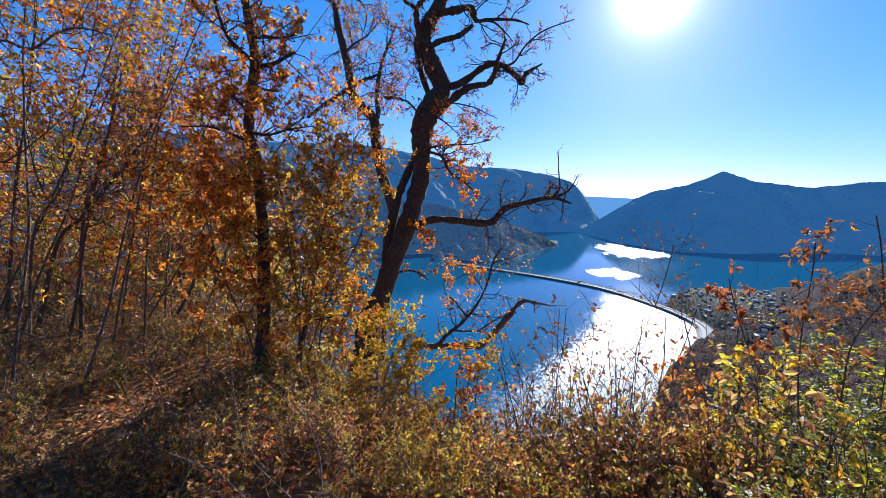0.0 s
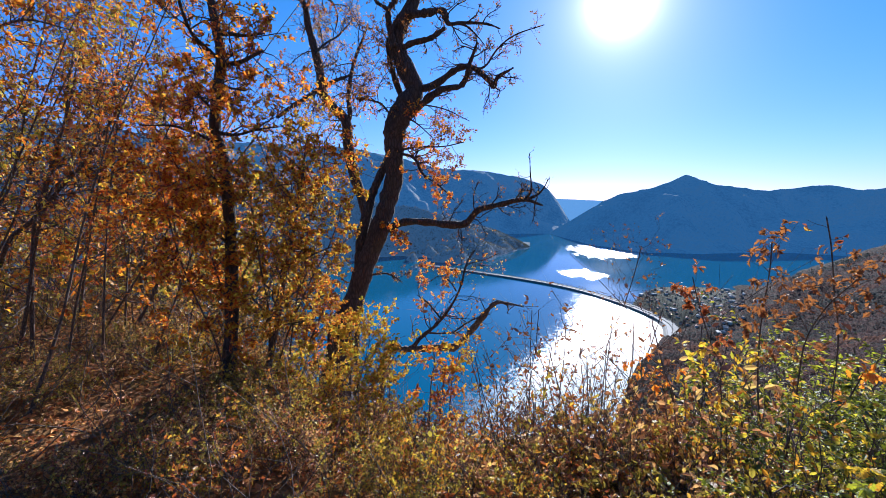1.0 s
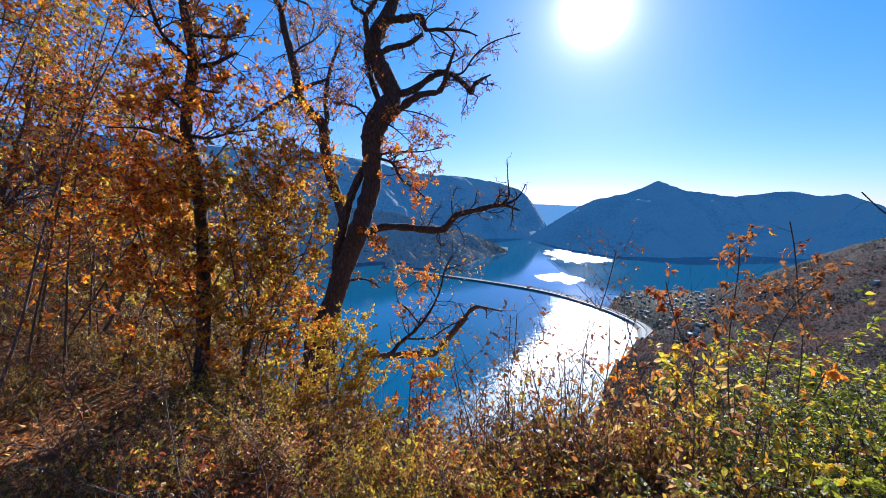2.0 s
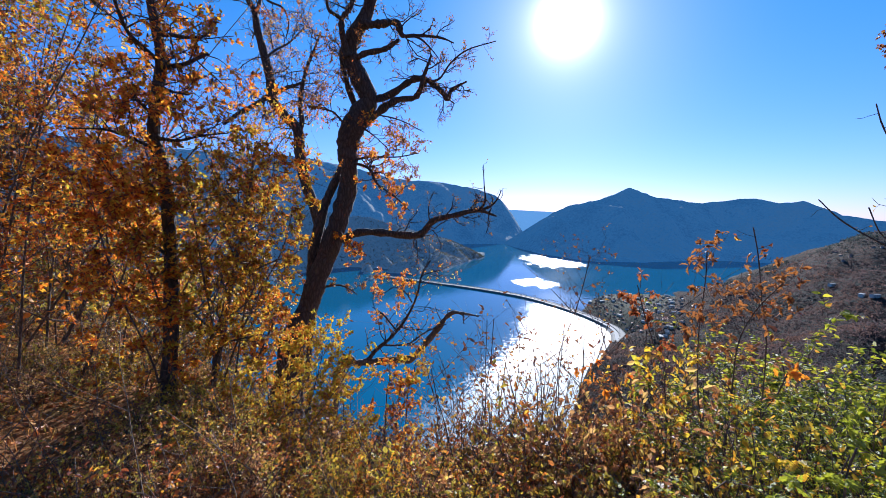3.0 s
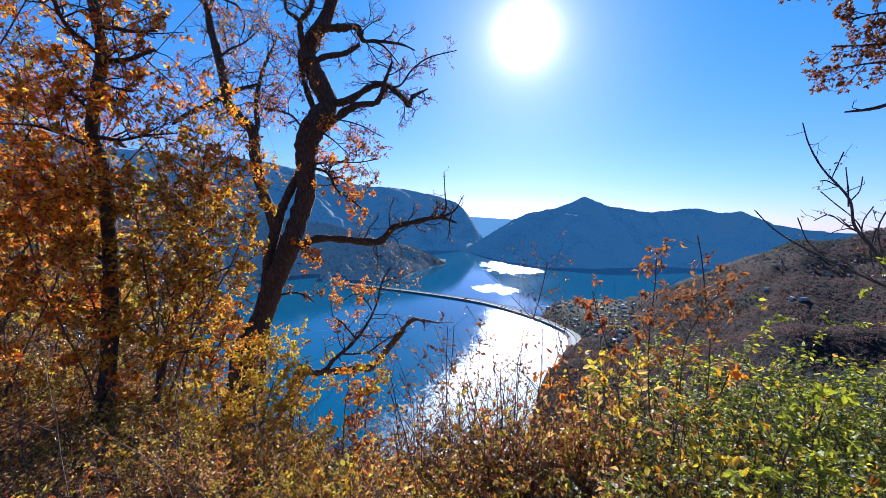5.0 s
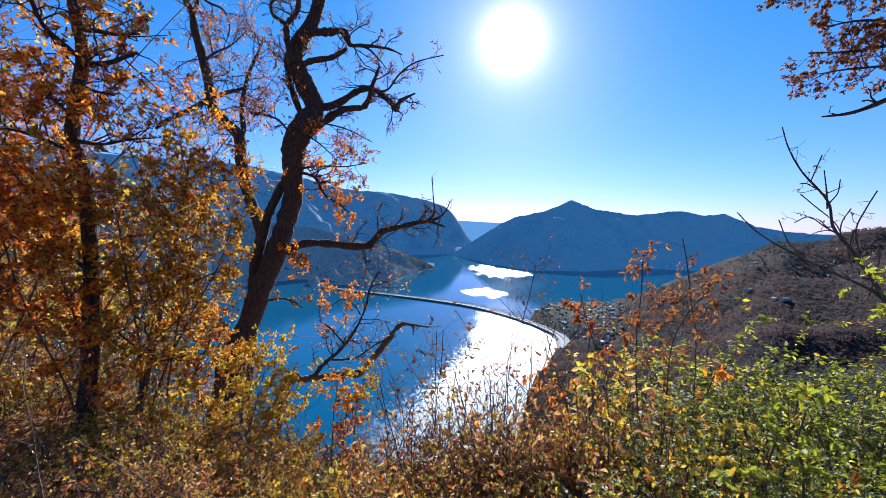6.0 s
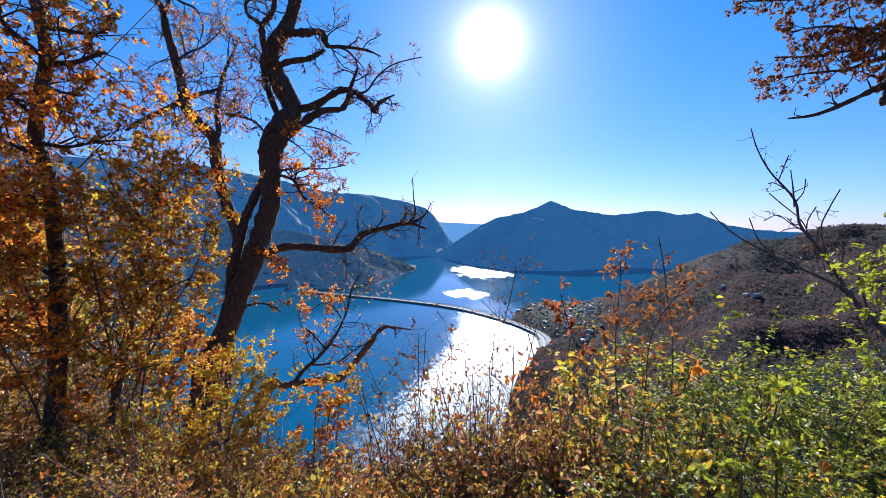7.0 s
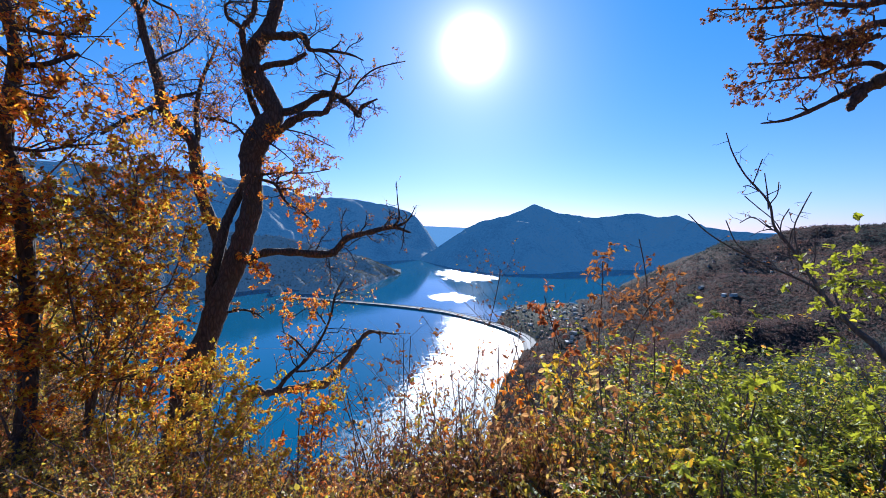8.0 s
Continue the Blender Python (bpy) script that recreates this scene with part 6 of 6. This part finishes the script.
def house(wide, deep, tall, roof, wall_m, roof_m, label):
    ob = thing("house", (0, 0, 0), label, "house", "houses of the lakeside village")
    bm = bmesh.new()
    bmesh.ops.create_cube(bm, size=1.0, matrix=Matrix.Translation((0, 0, tall / 2 - 1)) @ Matrix.Diagonal((wide, deep, tall + 2, 1)))
    part("wall", bm, wall_m, ob)
    bm = bmesh.new()
    w, d = wide / 2 + 0.6, deep / 2 + 0.6
    v = [bm.verts.new(c) for c in ((-w, -d, tall), (w, -d, tall), (w, d, tall), (-w, d, tall), (-w, 0, tall + roof), (w, 0, tall + roof))]
    for q in ((0, 1, 5, 4), (2, 3, 4, 5), (0, 4, 3), (1, 2, 5), (3, 2, 1, 0)):
        bm.faces.new([v[k] for k in q])
    part("roof", bm, roof_m, ob)
    floors = max(1, int(tall / 3))
    for s in (-1,):
        for k in range(floors):
            for c in (-0.3, 0.0, 0.3):
                bm = bmesh.new()
                bmesh.ops.create_cube(bm, size=1.0, matrix=Matrix.Translation((c * wide, s * (deep / 2 + 0.02), 1.6 + 3 * k)) @ Matrix.Diagonal((1.3, 0.12, 1.5, 1)))
                part("window", bm, GLASS_DARK, ob)
    return ob


house_kinds = [house(11, 9, 6, 2.6, PLASTER, ROOF_TILE, "pale lakeside house with a terracotta roof"), house(14, 10, 9, 2.4, PLASTER, ROOF_GREY, "pale apartment house with a grey roof"),
               house(9, 8, 6, 2.8, CONCRETE, ROOF_TILE, "small grey house with a tiled roof"), house(24, 12, 9, 1.6, PLASTER, ROOF_GREY, "long pale building with a low grey roof")]
placed = set()


def set_house(k, x, y, z, turn):
    m = pose(x, y, z, 0, 0, turn) @ Matrix.Diagonal((0.7, 0.7, 0.66, 1))
    if k not in placed:
        placed.add(k)
        house_kinds[k].matrix_basis = m
    else:
        copy_thing(house_kinds[k], m @ Matrix.Diagonal((1 / 0.7, 1 / 0.7, 1 / 0.66, 1)))


# the flat spit at the causeway's end, on which the village stands
spit_az = np.arange(17.0, 27.6, 0.5)
spit_in, spit_out = np.interp(spit_az, [17, 19, 21, 23, 27.5], [1290, 1225, 1150, 1090, 1050]), np.interp(spit_az, [17, 18, 19.5, 22, 25, 27.5], [1330, 1500, 1620, 1680, 1720, 1740])
spit = np.zeros((len(spit_az), 5, 3))
for i, a in enumerate(spit_az):
    for j, (d, h) in enumerate(((spit_in[i] - 6, -4), (spit_in[i], 2.4), ((spit_in[i] + spit_out[i]) / 2, 3.0), (spit_out[i], 2.2), (spit_out[i] + 8, -4))):
        d += 8 * noise.noise(Vector((a, j, 0.5)))
        spit[i, j] = d * math.sin(radians(a)), d * math.cos(radians(a)), LAKE + h
tagged(mesh_object("ground_spit", spit.reshape(-1, 3), [grid_faces(len(spit_az), 5)[:, ::-1]], GRAVEL), "flat spit of land under the lakeside village", "ground", kind="structure")
sites = []


def free_site(x, y, gap=17):
    if all((x - a) ** 2 + (y - b) ** 2 > gap * gap for a, b in sites):
        sites.append((x, y))
        return True
    return False


tries = 0
while len(sites) < 130 and tries < 6000:
    tries += 1
    az, r = rng.uniform(17.8, 28.5), rng.uniform(1120, 1740)
    x, y = r * math.sin(radians(az)), r * math.cos(radians(az))
    z = max(ground_z(x, y), LAKE + 2.3)
    if np.interp(az, spit_az, spit_in) + 12 < r < np.interp(az, spit_az, spit_out) - 12 and z < -262 and free_site(x, y, 13):
        set_house(int(rng.choice([0, 1, 2, 2, 0, 3])), x, y, z, rng.uniform(0, 180))
tries = 0
while len(sites) < 165 and tries < 6000:
    tries += 1
    az, r = rng.uniform(40.5, 51), rng.uniform(1300, 1950)
    x, y = r * math.sin(radians(az)), r * math.cos(radians(az))
    rise = math.degrees(math.atan2(ground_z(x, y), r))
    if -4.8 < rise < -2.6 and free_site(x, y):
        set_house(int(rng.choice([0, 2, 2])), x, y, ground_z(x, y) - 1, rng.uniform(0, 180))
for az, rise, turn in ((41.2, -6.6, 20), (43.4, -7.3, 35), (44.3, -7.2, 10)):
    r = 700.0
    while math.degrees(math.atan2(ground_z(r * math.sin(radians(az)), r * math.cos(radians(az))), r)) < rise - 0.25 and r < 2100:
        r += 5
    x, y = r * math.sin(radians(az)), r * math.cos(radians(az))
    set_house(3, x, y, ground_z(x, y) + 1.5, turn)
tries = 0
while len(sites) < 230 and tries < 6000:
    tries += 1
    i, j = int(rng.integers(len(h_az))), rng.uniform(0.5, 8)
    if not -19 < h_az[i] < -2:
        continue
    p = h_grid[i, int(j)]
    if p[2] > LAKE and p[2] < LAKE + 45 and free_site(p[0], p[1]):
        set_house(int(rng.choice([0, 1, 2, 3])), p[0], p[1], p[2], rng.uniform(0, 180))


def ribbon(line, offsets, heights):
    """A strip along a line: sideways offsets and heights of its corners."""
    p = np.asarray(line)
    d = np.gradient(p, axis=0)
    d /= np.linalg.norm(d, axis=1)[:, None]
    side = np.stack([d[:, 1], -d[:, 0]], 1)
    v = np.zeros((len(p), len(offsets), 3))
    for k, (o, h) in enumerate(zip(offsets, heights)):
        v[:, k, :2], v[:, k, 2] = p + side * o, LAKE + h
    return v.reshape(-1, 3), [grid_faces(len(p), len(offsets))]


cause_line = smooth_line([(-330, 1800), (-104, 1683), (110, 1555), (239, 1448), (318, 1335), (375, 1221), (405, 1125), (410, 1050), (385, 960)], 8)
causeway = thing("causeway", (0, 0, 0), "long stone causeway with road and railway across the lake", "causeway")
for name, off, hts, mat in (("embankment", (-24, -15, 15, 24), (-3, 4, 4, -3), STONE), ("road", (-14, -13.8, -2, -1.8), (4, 4.4, 4.4, 4), ASPHALT), ("trackbed", (1.5, 2, 11, 11.5), (4, 5.0, 5.0, 4), CONCRETE),
                            ("parapet", (-15, -15, -14.3, -14.3), (3.9, 5.4, 5.4, 3.9), CONCRETE), ("parapet", (13.5, 13.5, 14.2, 14.2), (3.9, 5.6, 5.6, 3.9), CONCRETE), ("barrier", (-0.6, -0.6, 0.2, 0.2), (3.9, 5.8, 5.8, 3.9), CONCRETE)):
    v, f = ribbon(cause_line, off, hts)
    mesh_object(name, v, f, mat, causeway, smooth=False)
# trees along the causeway, and on its widening by the village
spots = [(*(cause_line[i] + rng.normal(0, 5, 2) + np.array([19, 15])), LAKE + 5) for i in range(20, 52) if rng.uniform() < 0.9 for _ in range(4)]
for az in rng.uniform(17.5, 27.5, 1100):
    r = rng.uniform(np.interp(az, spit_az, spit_in) + 8, np.interp(az, spit_az, spit_out) - 6)
    x, y = r * math.sin(radians(az)), r * math.cos(radians(az))
    if all((x - a) ** 2 + (y - b) ** 2 > 49 for a, b in sites):
        spots.append((x, y, max(ground_z(x, y), LAKE + 3)))
woods("shore_trees", "dark trees along the causeway and between the houses", spots, rng, WOODS_HILL, 1.8, 3.4)
for i in range(14, 56, 3):
    lamp = thing("street_lamp", (*cause_line[i], LAKE + 4), "grey street lamp on the causeway", "street lamp", "street lamps along the causeway")
    w = Wood()
    w.tube([(0, 0, 0), (0, 0, 5), (0, 0, 9)], [0.18, 0.14, 0.1], 6)
    w.make("pole", CONCRETE, lamp)
    w = Wood()
    w.tube([(0, 0, 8.9), (0.8, -0.5, 9.2), (2, -1.2, 9.2)], [0.12, 0.12, 0.2], 6)
    w.make("arm", CONCRETE, lamp)


# ---- fallen leaves, grass and brambles on the shelf ----
rng = np.random.default_rng(88)
litter = Leaves(SIMPLE)
az, d = np.radians(rng.uniform(-80, 60, 42000)), 1.0 + 9.0 * rng.uniform(0, 1, 42000) ** 0.8
lx, ly = d * np.sin(az), d * np.cos(az)
lz = np.array([ground_z(a, b) for a, b in zip(lx, ly)]) + rng.uniform(0.005, 0.05, len(lx))
litter.add(np.stack([lx, ly, lz], 1), np.stack([rng.normal(0, 1, len(lx)), rng.normal(0, 1, len(lx)), rng.normal(0, 0.25, len(lx))], 1), rng.uniform(0.03, 0.065, len(lx)))
ob = litter.make("leaf_litter", LEAF_FALLEN, None, rng, "", 0.75)
tagged(ob, "brown fallen leaves strewn over the ground", "fallen leaves", kind="stuff")
tw = Wood()
for k in range(1300):
    a, dd = radians(rng.uniform(-75, 55)), rng.uniform(1.8, 8.5)
    x, y = dd * math.sin(a), dd * math.cos(a)
    z = ground_z(x, y)
    shoot(tw, None, rng, (x, y, z - 0.02), (rng.normal(0, 0.7), rng.normal(0, 0.7), rng.uniform(0.2, 1.2)), rng.uniform(0.4, 1.3), rng.uniform(0.002, 0.0045), 1, 0.2, -0.05, (0, 2), 0.8, 0.5, (0, 0.03))
ob = tw.make("brambles", BARK_THIN, None)
tagged(ob, "tangle of thin dry stems and brambles", "brambles", kind="stuff")
grass = Leaves([(0, 0.03), (0.5, 0.025), (1, 0.0)])
n = 7000
a, dd = np.radians(rng.uniform(-78, 55, n)), rng.uniform(1.6, 8, n)
gx, gy = dd * np.sin(a), dd * np.cos(a)
keep = np.array([noise.noise(Vector((p * 1.3, q * 1.3, 3))) > -0.05 for p, q in zip(gx, gy)])
gx, gy = gx[keep], gy[keep]
gz = np.array([ground_z(p, q) for p, q in zip(gx, gy)])
grass.add(np.stack([gx, gy, gz], 1), np.stack([rng.normal(0, 0.4, len(gx)), rng.normal(0, 0.4, len(gx)), np.ones(len(gx))], 1), rng.uniform(0.05, 0.18, len(gx)))
tagged(grass.make("grass", LEAF_MIXED, None, rng, "", 0.1), "tufts of yellowing grass between fallen leaves", "grass", kind="stuff")


# a small boat far out on the lake
boat = thing("boat", (653, 1576, LAKE), "small white motor boat on the lake", "boat")
bm = bmesh.new()
rings = [[bm.verts.new((x, w * s, z)) for s, z in ((-1, 0.9), (-0.7, 0.0), (0.7, 0.0), (1, 0.9))] for x, w in ((-5, 1.5), (-1, 1.8), (3, 1.4), (5.5, 0.15))]
for a, b in zip(rings, rings[1:]):
    for k in range(4):
        bm.faces.new((a[k], b[k], b[(k + 1) % 4], a[(k + 1) % 4]))
bm.faces.new(rings[0])
part("hull", bm, BOAT_WHITE, boat)
bm = bmesh.new()
bmesh.ops.create_cube(bm, size=1.0, matrix=Matrix.Translation((-0.5, 0, 1.5)) @ Matrix.Diagonal((3.2, 2.2, 1.5, 1)))
bmesh.ops.bevel(bm, geom=bm.edges, offset=0.25, segments=1)
part("cabin", bm, BOAT_WHITE, boat)
